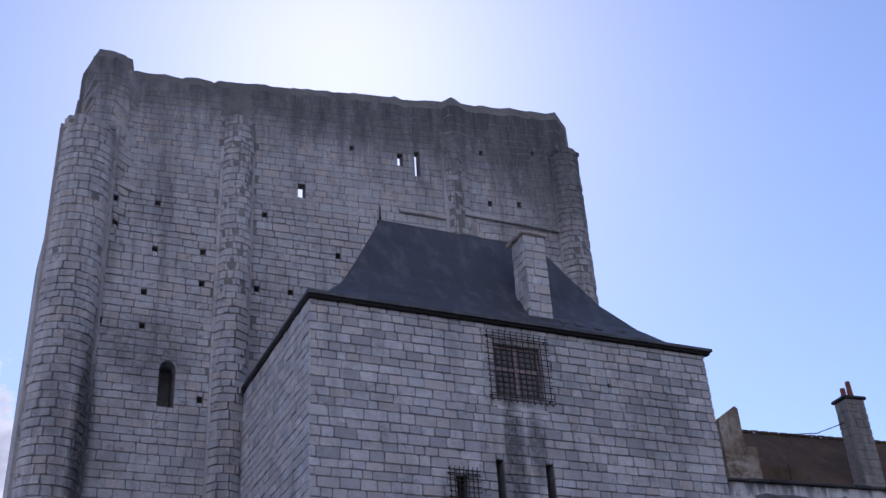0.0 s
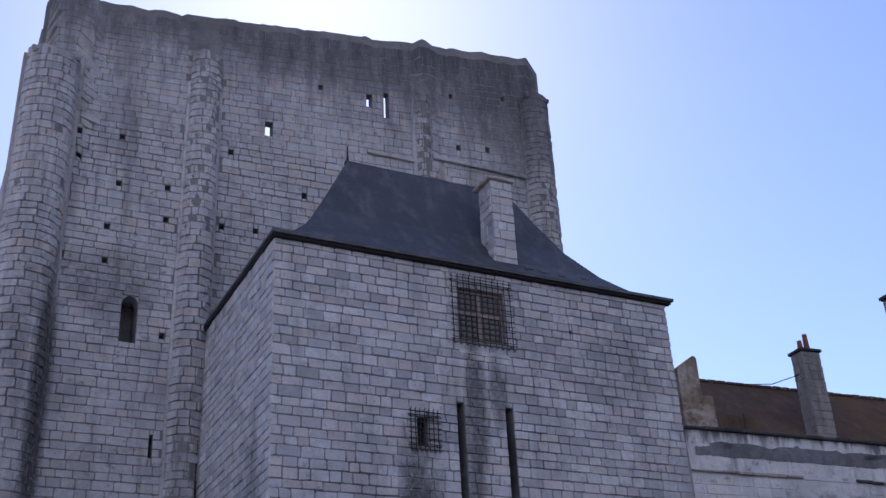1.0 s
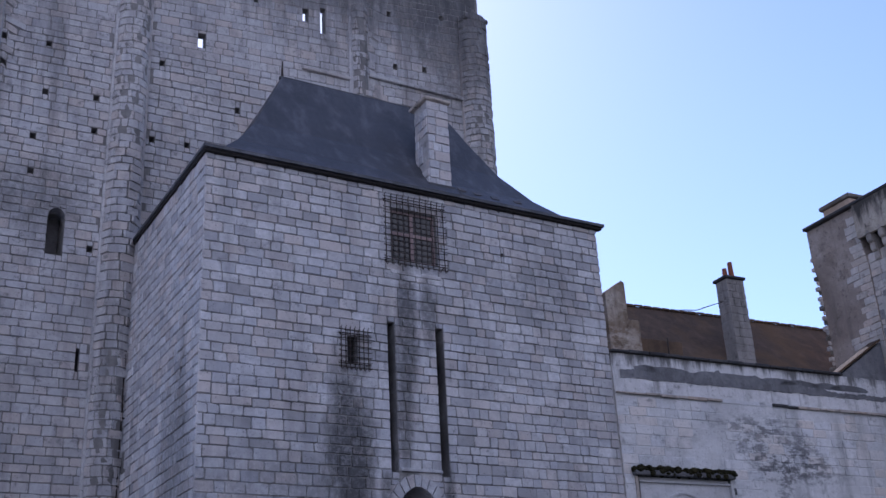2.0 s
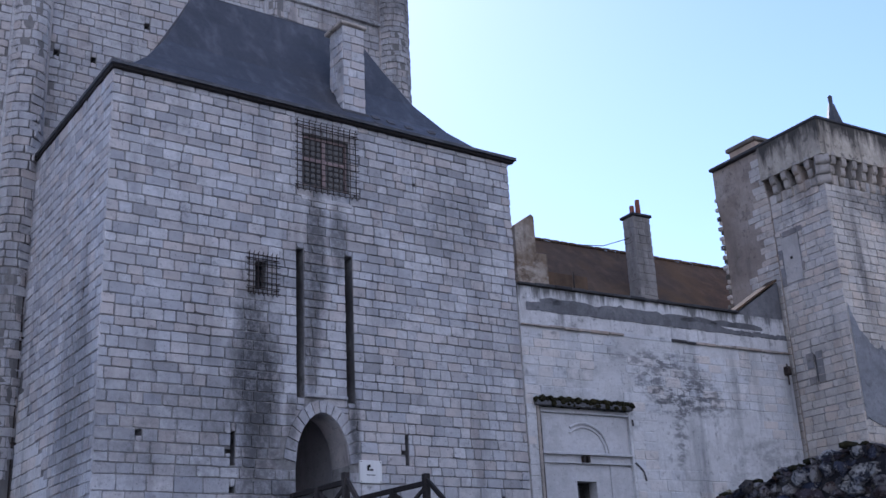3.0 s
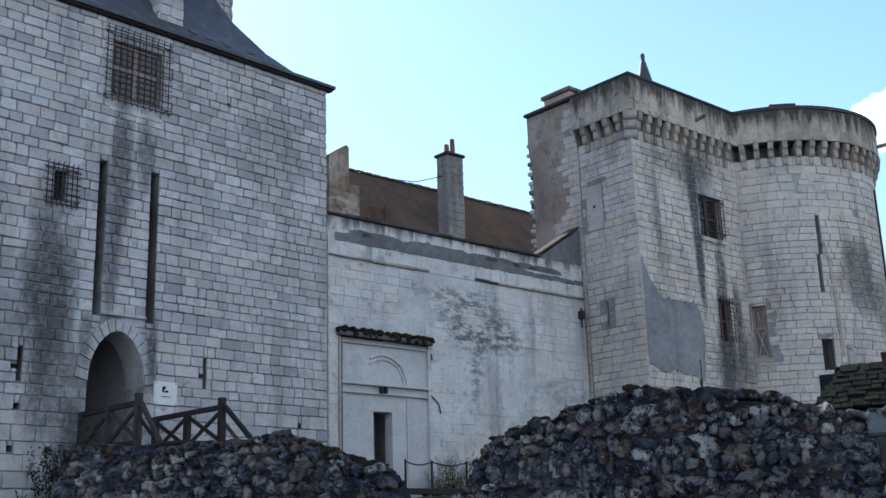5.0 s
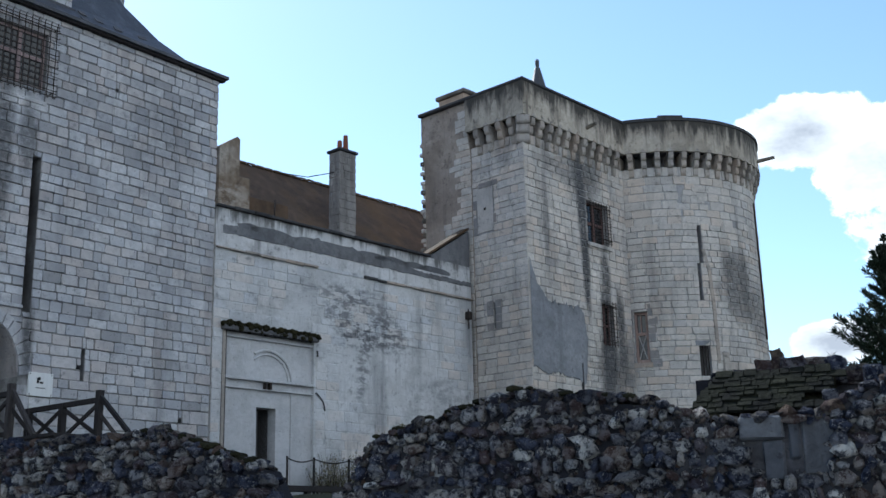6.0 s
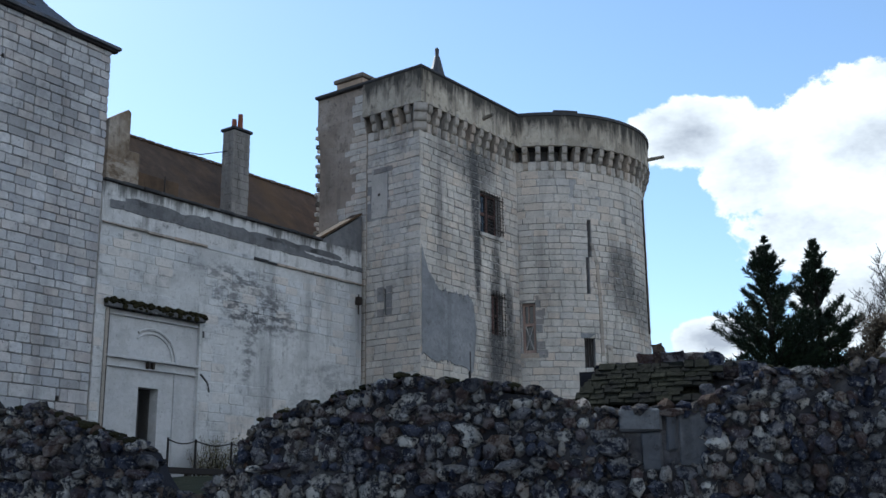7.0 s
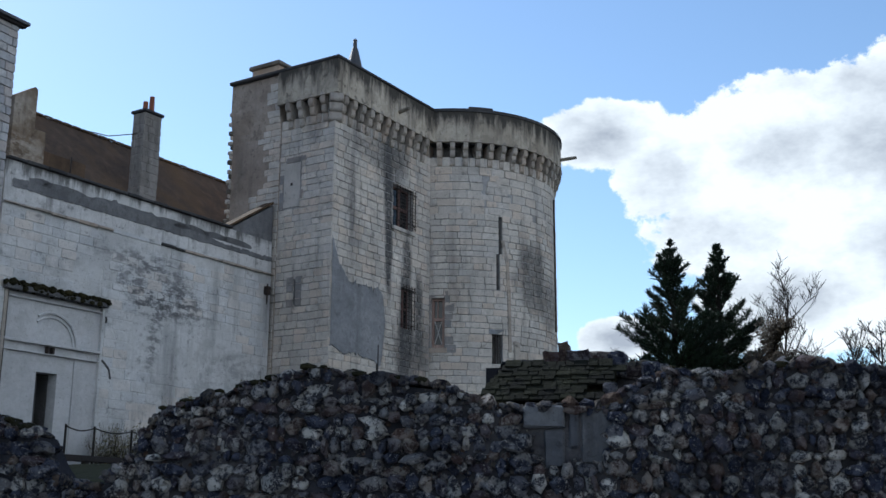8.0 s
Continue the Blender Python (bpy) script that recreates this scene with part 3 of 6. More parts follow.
# ---- ground ----
def smooth(v, a, b):
    t = min(1.0, max(0.0, (v - a) / (b - a)))
    return t * t * (3 - 2 * t)


def ground_height(x, y):
    p = Vector((x, y, 0))
    behind = (p - RUIN_AT).dot(RN)
    along = (p - GATE_AT).dot(GU)
    rise = 2.3 + 0.6 * smooth(along, 8, 14)
    return smooth(behind, 0.9, 7.0) * rise + 0.05 * noise.noise((x * 0.3, y * 0.3, 0))


def build_ground():
    ticks = [-2500, -1200, -600, -300, -160, -100, -70] + [-60 + 1.5 * i for i in range(81)] + [70, 100, 160, 300, 600, 1200, 2500]
    bm = bmesh.new()
    grid = [[bm.verts.new((x, y + 20, ground_height(x, y + 20))) for x in ticks] for y in ticks]
    for j in range(len(ticks) - 1):
        for i in range(len(ticks) - 1):
            bm.faces.new((grid[j][i], grid[j][i + 1], grid[j + 1][i + 1], grid[j + 1][i]))
    n = Nodes("bounce_ground_and_grass", 0.95)
    away = n.nt.nodes.new("ShaderNodeVectorMath")
    away.operation = "DOT_PRODUCT"
    away.inputs[1].default_value = (RN.x, RN.y, 0)
    n.link(n.place(), away.inputs[0])
    side = n.spread(n.math("ADD", away.outputs["Value"], n.math("MULTIPLY", n.noise(0.5, 5), 1.5)), RUIN_AT.dot(RN) - 0.5, RUIN_AT.dot(RN) + 1.5)
    f = n.noise(9.0, 6, 0.65)
    # unseen near ground, made gravel-pale to bounce sunlight onto the walls
    bounce_tone = n.ramp(f, [(0.3, (0.26, 0.255, 0.25)), (0.7, (0.44, 0.43, 0.42))])
    turf = n.ramp(n.noise(2.0, 7, 0.65), [(0.3, (0.022, 0.026, 0.014)), (0.6, (0.045, 0.046, 0.026)), (0.8, (0.09, 0.08, 0.055))])
    ob = part("ground", bm, n.done(n.mix(side, bounce_tone, turf), f, 0.6, 0.03), None)
    tagged(ob, "unseen pale ground for bounced light, turning to grass below the castle", "ground", "", "structure")


build_ground()


# ---- parts used by several buildings ----
def grille(parent, f, u0, u1, z0, z1, nu, nz, out=0.14, curl=True):
    """A projecting wrought-iron cage of upright and level bars, their ends curled back to the wall."""
    bm = bmesh.new()
    tube(bm, [f(u0, -out, z0 + 0.18), f(u1, -out, z0 + 0.18)], 0.016, 5)
    cage = part("grille", bm, iron, parent, "rusty wrought-iron window grille")
    bm = bmesh.new()
    tube(bm, [f(u0, -out, z1 - 0.18), f(u1, -out, z1 - 0.18)], 0.016, 5)
    part("tie_bar", bm, iron, cage)
    for z in (z0 + 0.18, z1 - 0.18):
        for u in (u0 + 0.1, u1 - 0.1):
            bm = bmesh.new()
            tube(bm, [f(u, -out, z), f(u, 0.05, z)], 0.016, 5)
            part("anchor", bm, iron, cage)
    for i in range(nu):
        u = u0 + 0.08 + (u1 - u0 - 0.16) * i / (nu - 1)
        b = bmesh.new()
        pts = [f(u, -out, z0), f(u, -out, z1)]
        if curl:
            pts = [f(u + 0.03, -out - 0.07, z0 + 0.05), f(u, -out - 0.05, z0)] + pts + [f(u, -out - 0.05, z1), f(u - 0.03, -out - 0.07, z1 - 0.05)]
            pts[2], pts[3] = f(u, -out, z0 + 0.04), f(u, -out, z1 - 0.04)
        tube(b, pts, 0.014, 5)
        part("upright_bar", b, iron, cage)
    for j in range(nz):
        z = z0 + 0.08 + (z1 - z0 - 0.16) * j / (nz - 1)
        b = bmesh.new()
        pts = [f(u0, -out, z), f(u1, -out, z)]
        if curl:
            pts = [f(u0 + 0.05, -out - 0.07, z + 0.03), f(u0, -out - 0.05, z), f(u0 + 0.04, -out, z), f(u1 - 0.04, -out, z), f(u1, -out - 0.05, z), f(u1 - 0.05, -out - 0.07, z - 0.03)]
        tube(b, pts, 0.013, 5)
        part("level_bar", b, iron, cage)
    return cage


def fbox(f, u0, u1, d0, d1, z0, z1):
    """A box in a wall's own directions."""
    bm = bmesh.new()
    vs = [bm.verts.new(f(u, d, z)) for z in (z0, z1) for d in (d0, d1) for u in (u0, u1)]
    for q in ((0, 1, 3, 2), (4, 5, 7, 6), (0, 1, 5, 4), (2, 3, 7, 6), (0, 2, 6, 4), (1, 3, 7, 5)):
        bm.faces.new([vs[i] for i in q])
    return bm


def cross_window(parent, f, u0, u1, z0, z1, depth, frame_material, bar=0.11, transom=0.58):
    win = part("window", fbox(f, u0, u1, depth, depth + 0.09, z0, z0 + bar * 0.7), frame_material, parent, "stone cross window with dark panes")
    part("head", fbox(f, u0, u1, depth, depth + 0.09, z1 - bar * 0.7, z1), frame_material, win)
    um, zt = (u0 + u1) / 2, z0 + (z1 - z0) * transom
    for a in (u0, u1 - bar * 0.7):
        part("jamb", fbox(f, a, a + bar * 0.7, depth, depth + 0.09, z0 + bar * 0.7, z1 - bar * 0.7), frame_material, win)
    part("mullion", fbox(f, um - bar / 2, um + bar / 2, depth - 0.02, depth + 0.09, z0 + bar * 0.7, z1 - bar * 0.7), frame_material, win)
    for a, b in ((u0 + bar * 0.7, um - bar / 2), (um + bar / 2, u1 - bar * 0.7)):
        part("transom", fbox(f, a, b, depth - 0.01, depth + 0.09, zt - bar / 2, zt + bar / 2), frame_material, win)
        for c, d in ((z0 + bar * 0.7, zt - bar / 2), (zt + bar / 2, z1 - bar * 0.7)):
            part("pane", fbox(f, a, b, depth + 0.04, depth + 0.05, c, d), glass, win)
    return win


def ring_roof(bm, rings):
    loops = [[bm.verts.new(p) for p in ring] for ring in rings]
    for lo, hi in zip(loops, loops[1:]):
        n = len(lo)
        for k in range(n):
            bm.faces.new((lo[k], lo[(k + 1) % n], hi[(k + 1) % n], hi[k]))
    bm.faces.new(loops[-1])
    bm.faces.new(loops[0][::-1])


# ---- gatehouse ----
def build_gatehouse():
    rng = random.Random(11)
    house = thing("gatehouse", GATE_AT, GATE_YAW, "tall limestone gatehouse with steep slate roof before the keep", "gatehouse")
    W, D, TOP = 12.65, 7.05, 15.5
    door = (5.12, 6.68, 0.0, 7.08)
    big, small = (5.36, 6.84, 13.36, 14.91), (3.97, 4.26, 10.19, 10.92)
    slots = [(5.16, 5.38, 7.42, 11.47), (6.65, 6.89, 7.38, 11.47)]
    loops = [(3.34, 3.46, 5.62, 6.44), (3.2, 3.34, 5.9, 6.0), (8.42, 8.53, 5.82, 6.65), (8.3, 8.42, 6.1, 6.2)]
    holes = [(3.33, 3.47, 4.95, 5.1), (3.23, 3.37, 3.98, 4.12), (4.14, 4.28, 3.98, 4.12), (0.95, 1.12, 6.2, 6.36), (11.6, 11.72, 4.95, 5.07), (9.0, 9.1, 14.0, 14.1)]
    openings = [door, big, small, *slots, *loops, *holes]
    front = part("front_wall", wall_slab(0, W, 0, TOP, openings, 0.9, flat_front), joint, house, "front wall of coursed limestone")

    def left_side(u, d, z):
        return (d, D - u, z)

    def right_side(u, d, z):
        return (W - d, u, z)

    side_holes = [(4.2, 4.34, 6.3, 6.44), (2.2, 2.34, 8.6, 8.74), (5.6, 5.74, 9.9, 10.04)]
    side = part("side_wall", wall_slab(0, D - 0.9, 0, TOP, side_holes, 0.9, left_side), joint, house, "side wall of coursed limestone")
    part("side_wall", wall_slab(0.9, D, 0, TOP, [], 0.9, right_side), gate_stone, house)
    part("back_wall", boxed(0.9, W - 0.9, D - 0.6, D, 0, TOP), gate_stone, house)
    part("upper_floor", boxed(0.9, W - 0.9, 0.9, D - 0.6, 12.2, 12.45), dark_room, house)

    # passage behind the door
    part("passage_wall", boxed(4.7, 4.95, 0.9, 4.2, 0, 7.6), hall_plaster, house)
    part("passage_wall", boxed(6.95, 7.2, 0.9, 4.2, 0, 7.6), hall_plaster, house)
    part("passage_end", boxed(4.7, 7.2, 4.2, 4.45, 0, 7.6), hall_plaster, house)
    part("passage_vault", boxed(4.7, 7.2, 0.9, 4.45, 7.6, 7.8), hall_plaster, house)
    part("passage_floor", boxed(4.95, 6.95, 0.0, 4.2, 0, 3.93), slab_stone, house)

    # pointed arch in the door's head
    def arch_height(u):
        t = abs(u - 5.9) / 0.78
        return 5.75 + 1.33 * math.sqrt(max(0.0, 1 - t ** 1.75))

    bm = bmesh.new()
    n = 24
    us = [5.12 + 1.56 * i / n for i in range(n + 1)]
    rows = [[bm.verts.new((u, d, z)) for u in us for z in (arch_height(u) - 0.0005, 7.08)] for d in (0.0, 0.9)]
    for i in range(n):
        a = 2 * i
        bm.faces.new((rows[0][a], rows[0][a + 2], rows[0][a + 3], rows[0][a + 1]))
        bm.faces.new((rows[1][a], rows[1][a + 2], rows[1][a + 3], rows[1][a + 1]))
        bm.faces.new((rows[0][a], rows[0][a + 2], rows[1][a + 2], rows[1][a]))
    part("arch_spandrel", bm, gate_stone, house)
    for i in range(15):
        a0, a1 = (i + 0.06) / 15, (i + 0.94) / 15
        bm = bmesh.new()
        quad = []
        for a in (a0, a1):
            t = math.pi * (1 - a)
            c, s = math.cos(t), math.sin(t)
            inner = (5.9 + 0.79 * c, 0, 5.75 + 1.33 * max(0.0, 1 - abs(c) ** 1.75) ** 0.5)
            k = 0.31 + 0.05 * rng.random()
            quad += [inner, (inner[0] + k * c, 0, inner[2] + k * max(0.25, s) * 0.95)]
        out = 0.05 + 0.01 * rng.random()
        vs = [bm.verts.new((q[0], y, q[2])) for y in (-out, 0.25) for q in (quad[0], quad[1], quad[3], quad[2])]
        for q in ((0, 1, 2, 3), (4, 5, 6, 7), (0, 1, 5, 4), (1, 2, 6, 5), (2, 3, 7, 6), (3, 0, 4, 7)):
            bm.faces.new([vs[j] for j in q])
        part("voussoir", bm, gate_stone, front)
    part("lintel_ledge", boxed(5.4, 6.64, -0.1, 0.1, 7.44, 7.53, bevel=0.015), gate_stone, front)

    # windows and their cages
    cross_window(house, flat_front, *big, 0.13, dark_frame, 0.1, 0.55)
    part("window", boxed(3.97, 4.26, 0.3, 0.36, 10.19, 10.92), glass, house, "narrow dark window")
    grille(house, flat_front, 5.06, 7.08, 13.1, 15.27, 11, 13)
    grille(house, flat_front, 3.66, 4.6, 9.96, 11.14, 7, 8, 0.12)
    for z in (12.9, 15.05):
        part("sill", boxed(5.3, 6.9, -0.06, 0.1, z, z + 0.12, bevel=0.015), gate_stone, front)


    # slate roof, flared at the eaves, hipped
    prof = [(0.0, 15.56), (0.0, 15.65), (0.8, 16.02), (1.6, 16.85), (2.35, 17.95), (3.05, 19.4), (3.55, 20.55)]
    x0, x1, y0, y1 = -0.14, W + 0.23, -0.24, D - 0.02
    bm = bmesh.new()
    rings = []
    for d, z in prof:
        d0, dy = d, min(d, (y1 - y0) / 2 - 0.03)
        dr, d0 = d - 0.08 * math.sin(math.pi * d / 3.55), d0 - 0.15 * math.sin(math.pi * d / 3.55)
        rings.append([(x0 + d0, y0 + dy, z), (x1 - dr, y0 + dy, z), (x1 - dr, y1 - dy, z), (x0 + d0, y1 - dy, z)])
    ring_roof(bm, rings)
    roof = part("roof", bm, slate, house, "steep dark slate roof with flared eaves")
    bm = bmesh.new()
    box(bm, x0 + 3.5, x1 - 3.5, 3.34, 3.48, 20.5, 20.64, 0.03)
    part("ridge", bm, slate, roof)
    bm = bmesh.new()
    tube(bm, [(x0 + 3.6, 3.4, 20.5), (x0 + 3.6, 3.4, 21.2)], 0.05, 6, 0.3)
    part("finial", bm, iron, roof)
    bm = bmesh.new()
    box(bm, x0 + 0.05, x1 - 0.05, -0.16, 0.02, 15.48, 15.56, 0.015)
    part("eaves_board", bm, old_wood, roof)
    bm = bmesh.new()
    box(bm, -0.1, 0.02, 0.02, D - 0.03, 15.47, 15.555, 0.015)
    part("eaves_board", bm, old_wood, roof)

    bm = bmesh.new()
    tube(bm, [(-0.12, 6.75, 0.0), (-0.12, 6.75, 15.2), (-0.05, 6.9, 15.4)], 0.06, 8)
    pipe = part("downpipe", bm, iron, house, "brown iron downpipe")
    for z in (4.0, 7.0, 10.0, 13.0):
        part("pipe_bracket", boxed(-0.2, 0.02, 6.68, 6.82, z, z + 0.05), iron, pipe)
    # slipped and patched slates
    for i in range(9):
        u, s = rng.uniform(7.9, 10.6), rng.uniform(0.1, 0.45)
        d = 0.2 + s * 2.4
        z = 16.02 + max(0.0, d - 0.8) * 1.06 if d > 0.8 else 15.66 + d * 0.45
        m = Matrix.Translation((u, d - 0.22, z + 0.03)) @ Euler((radians(46 if d > 0.8 else 24), 0, rng.uniform(-0.2, 0.2))).to_matrix().to_4x4()
        part("patched_slate", boxed(-0.12, 0.12, 0, 0.22, 0, 0.02, m=m), slab_stone, roof)

    # chimney on the front slope
    back = 1.15
    stack = part("chimney", wall_slab(7.42, 8.15, 15.9, 19.55, [], 0.8, lambda u, d, z: (u, back + d, z), 0.5), joint_pale, house, "broken stone chimney on the roof slope")
    part("cap", boxed(7.28, 8.25, back - 0.12, back + 0.95, 19.55, 19.67, bevel=0.03), corbel_stone, stack)
    fr = courses(rng, 7.4, 8.17, 16.3, 19.55, 0.3, (0.3, 0.5), [])
    masonry(fr, lambda u, d, z: (u, back + d, z), gate_stone, stack, lambda u, z: True, rng)
    fl = courses(rng, 0, 0.8, 16.3, 19.55, 0.3, (0.25, 0.5), [], lambda u, z: rng.random() < 0.3)
    masonry(fl, lambda u, d, z: (7.42 + d, back + 0.8 - u, z), gate_stone, stack, lambda u, z: True, rng)
    part("lead_flashing", boxed(7.32, 8.26, back - 0.1, back, 16.35, 16.62, bevel=0.02), slate, stack)

    # coursed facing
    rects = courses(rng, -0.03, W + 0.03, 5.3, TOP, 0.268, (0.25, 0.66), openings,
                    lambda u, z: (abs(u - 5.9) < 1.2 and z < 7.45 and z > arch_height(min(6.68, max(5.12, u))) - 0.2 and z > 5.6 and math.hypot((u - 5.9) / 1.1, (z - 5.75) / 1.66) < 1))
    rects += courses(rng, -0.03, W + 0.03, 0.0, 5.3, 0.33, (0.45, 0.75), openings)
    masonry(rects, flat_front, gate_stone, front, lambda u, z: 4.2 < z < 11.0 and 6.9 < u < 12.7, rng)
    rects = courses(rng, 0.0, D + 0.03, 0.0, TOP, 0.272, (0.3, 0.62), side_holes,
                    lambda u, z: z < 8.2 - (u - 1.2) * 1.1 and u < 4.3 and z < 9)
    masonry(rects, left_side, gate_stone, side, lambda u, z: z > 4 and u > 4.4, rng)
    coat = courses(rng, 0.0, 4.3, 0.0, 8.4, 0.31, (0.5, 0.8), side_holes, lambda u, z: not (z < 8.2 - (u - 1.2) * 1.1))
    masonry(coat, left_side, plaster, side, lambda u, z: False, rng, proud=0.02)


build_gatehouse()


def build_notice_board():
    p = GATE_AT + GU * 6.94 + GN * -0.06
    sign = thing("notice_board", (p.x, p.y, 5.3), GATE_YAW, "white notice board with small black print beside the gate", "sign")
    board = part("board", boxed(0, 0.67, -0.035, 0.03, 0, 0.59, bevel=0.006), sign_white, sign)
    part("print_bar", boxed(0.22, 0.28, -0.042, -0.037, 0.32, 0.46), sign_black, board)
    part("print_bar", boxed(0.30, 0.40, -0.042, -0.037, 0.32, 0.37), sign_black, board)
    part("print_bar", boxed(0.26, 0.32, -0.043, -0.038, 0.40, 0.48), sign_black, board)
    part("print_bar", boxed(0.2, 0.46, -0.041, -0.037, 0.2, 0.22), sign_black, board)
    for x, z in ((0.04, 0.04), (0.63, 0.04), (0.04, 0.55), (0.63, 0.55)):
        part("screw", boxed(x - 0.012, x + 0.012, -0.042, -0.035, z - 0.012, z + 0.012), iron, board)


build_notice_board()


# ---- keep ----
def keep_top(u):
    if u < -4.1:
        t = 28.3 - 0.25 * abs(u + 5.05) - (1.1 if u < -5.75 else 0.0) - (0.5 if u > -4.35 else 0)
    else:
        t = 27.55 + (u + 4.1) / 17.5 * 2.6
        if 8.0 < u < 8.7:
            t += 0.25
    if u > 13.3:
        t -= (u - 13.3) * 2.4
    return t


def build_keep():
    rng = random.Random(23)
    base = GATE_AT + GN * 7.1
    keep = thing("keep", base, GATE_YAW, "huge roofless limestone keep with round buttresses and a ragged top", "castle keep")
    U0, U1, DEEP = -6.0, 13.6, 13.0

    def front(u, d, z):
        if z > 22.8:
            d *= 0.38
        if z > 20:
            ragged = 0.11 * noise.noise((u * 1.7, 3.1, 0)) + 0.1 * noise.noise((u * 5.3, 7.7, 0)) if z > 27.2 else 0.0
            z = 20 + (z - 20) / 8 * (keep_top(u) - 20) + ragged
        return (u, d, z)

    arch = (-2.6, -2.1, 14.95, 16.5)
    bright = [(1.8, 2.08, 23.3, 23.85), (5.74, 5.98, 25.1, 25.6), (6.46, 6.68, 24.75, 25.75)]
    put = [(u - 0.09, u + 0.09, z - 0.1, z + 0.1) for u, z in ((-4.47, 22.1), (-3.08, 22.3), (-4.39, 21.2), (-3.05, 20.45), (-3.28, 18.8), (-3.24, 17.6), (-1.45, 19.4), (-1.47, 20.6),
           (-4.57, 17.6), (0.4, 19.5), (1.58, 19.55), (-1.3, 15.3), (3.3, 21.2), (6.6, 21.0), (8.3, 23.6), (9.6, 24.0), (10.9, 24.1), (9.4, 26.0), (11.8, 26.2), (0.6, 22.4), (3.9, 25.6))]
    slit = (-1.45, -1.35, 11.4, 12.1)
    openings = [arch, slit, *bright, *put]
    us = cuts(U0, U1, 0.45, *[v for o in openings for v in o[:2]])
    zs = cuts(0, 28, 1.0, *[v for o in openings for v in o[2:]])
    wall = part("front_wall", slab(us, zs, openings, 0.9, front), keep_mortar, keep, "front wall of weathered limestone courses")
    bm = bmesh.new()
    n = 12
    ring = [(-2.35 + 0.25 * math.cos(math.pi * (1 - i / n)), 16.22 + 0.28 * math.sin(math.pi * i / n)) for i in range(n + 1)]
    for d0, d1 in ((0.0, 0.5),):
        a = [[bm.verts.new((u, d, z)) for u, z in ring] for d in (d0, d1)]
        b = [[bm.verts.new((u, d, 16.5)) for u, z in ring] for d in (d0, d1)]
        for i in range(n):
            bm.faces.new((a[0][i], a[0][i + 1], b[0][i + 1], b[0][i]))
            bm.faces.new((a[0][i], a[0][i + 1], a[1][i + 1], a[1][i]))
    part("window_arch", bm, keep_stone, wall)
    # added dark slabs hide the lit inside and give the openings their darkness
    part("embrasure", boxed(-3.0, -1.7, 0.91, 1.3, 14.5, 17.0), dark_room, wall)
    part("embrasure", boxed(-1.7, -1.1, 0.91, 1.3, 11.0, 12.5), dark_room, wall)
    for name, f, length in (("side_wall", lambda u, d, z: (U0 + d, 0.9 + u, z), DEEP), ("side_wall", lambda u, d, z: (U1 - d, 0.9 + u, z), DEEP)):
        part(name, wall_slab(0, length, 0, 26.5, [], 1.2, f, 1.5), keep_stone, keep)
    part("back_wall", wall_slab(U0 + 1.2, U1 - 1.2, 0, 26.0, [], 1.2, lambda u, d, z: (u, 0.9 + DEEP - 1.2 + d, z), 2), keep_stone, keep)
    # ledges
    part("ledge", boxed(5.7, 7.7, -0.12, 0.05, 23.62, 23.78, bevel=0.03), keep_stone, keep)
    part("ledge", boxed(8.4, 12.7, -0.14, 0.05, 23.98, 24.16, bevel=0.03), keep_stone, keep)

    # buttresses: pilaster and half-round shaft
    def buttress(uc, r, top, pil):
        def shaft(u, d, z):
            a = u / r
            return (uc + (r - d) * math.sin(a), -(pil + (r - d) * math.cos(a) * 0.85), z + (0.15 * noise.noise((a * 2, uc, 1.0)) if z > top - 0.2 else 0))
        half = r * math.pi / 2
        core = part("buttress", slab(cuts(-half, half, r * 0.3), cuts(0, top, 4.0), [], r * 0.6, shaft), keep_mortar, keep, "half-round limestone buttress")
        if pil > 0.05:
            part("pilaster", boxed(uc - r * 1.15, uc + r * 1.15, -pil, 0.1, 0, top - 0.05), keep_stone, core)
        part("weathering", boxed(uc - r * 0.95, uc + r * 0.95, -(pil + r * 0.7), 0.1, top - 0.25, top - 0.02, bevel=0.06), keep_stone, core)
        rects = courses(rng, -half * 0.93, half * 0.93, 6.0, top, 0.28, (0.3, 0.55), [])
        masonry(rects, shaft, keep_stone, core, lambda u, z: 12 < z < 19 and uc < 0, rng)

    buttress(-5.55, 0.82, 24.6, 0.25)
    buttress(-0.43, 0.52, 26.2, 0.05)
    buttress(8.05, 0.32, 27.0, 0.02)
    buttress(13.2, 0.62, 27.95, 0.05)
    for u, r in ((-4.62, 0.09), (-0.98, 0.08), (0.12, 0.08), (7.68, 0.09), (12.62, 0.1)):
        bm = bmesh.new()
        tube(bm, [(u, -0.04, 0), (u, -0.04, 25.0 if u < 1 else 26.5)], r, 8)
        part("roll_moulding", bm, keep_stone, keep)
    rects = courses(rng, -5.9, 13.5, 6.0, 27.7, 0.28, (0.32, 0.66), openings, lambda u, z: abs(u + 0.43) < 0.5)
    masonry(rects, front, keep_stone, wall, lambda u, z: u < -0.9 and 11 < z < 20, rng)


build_keep()


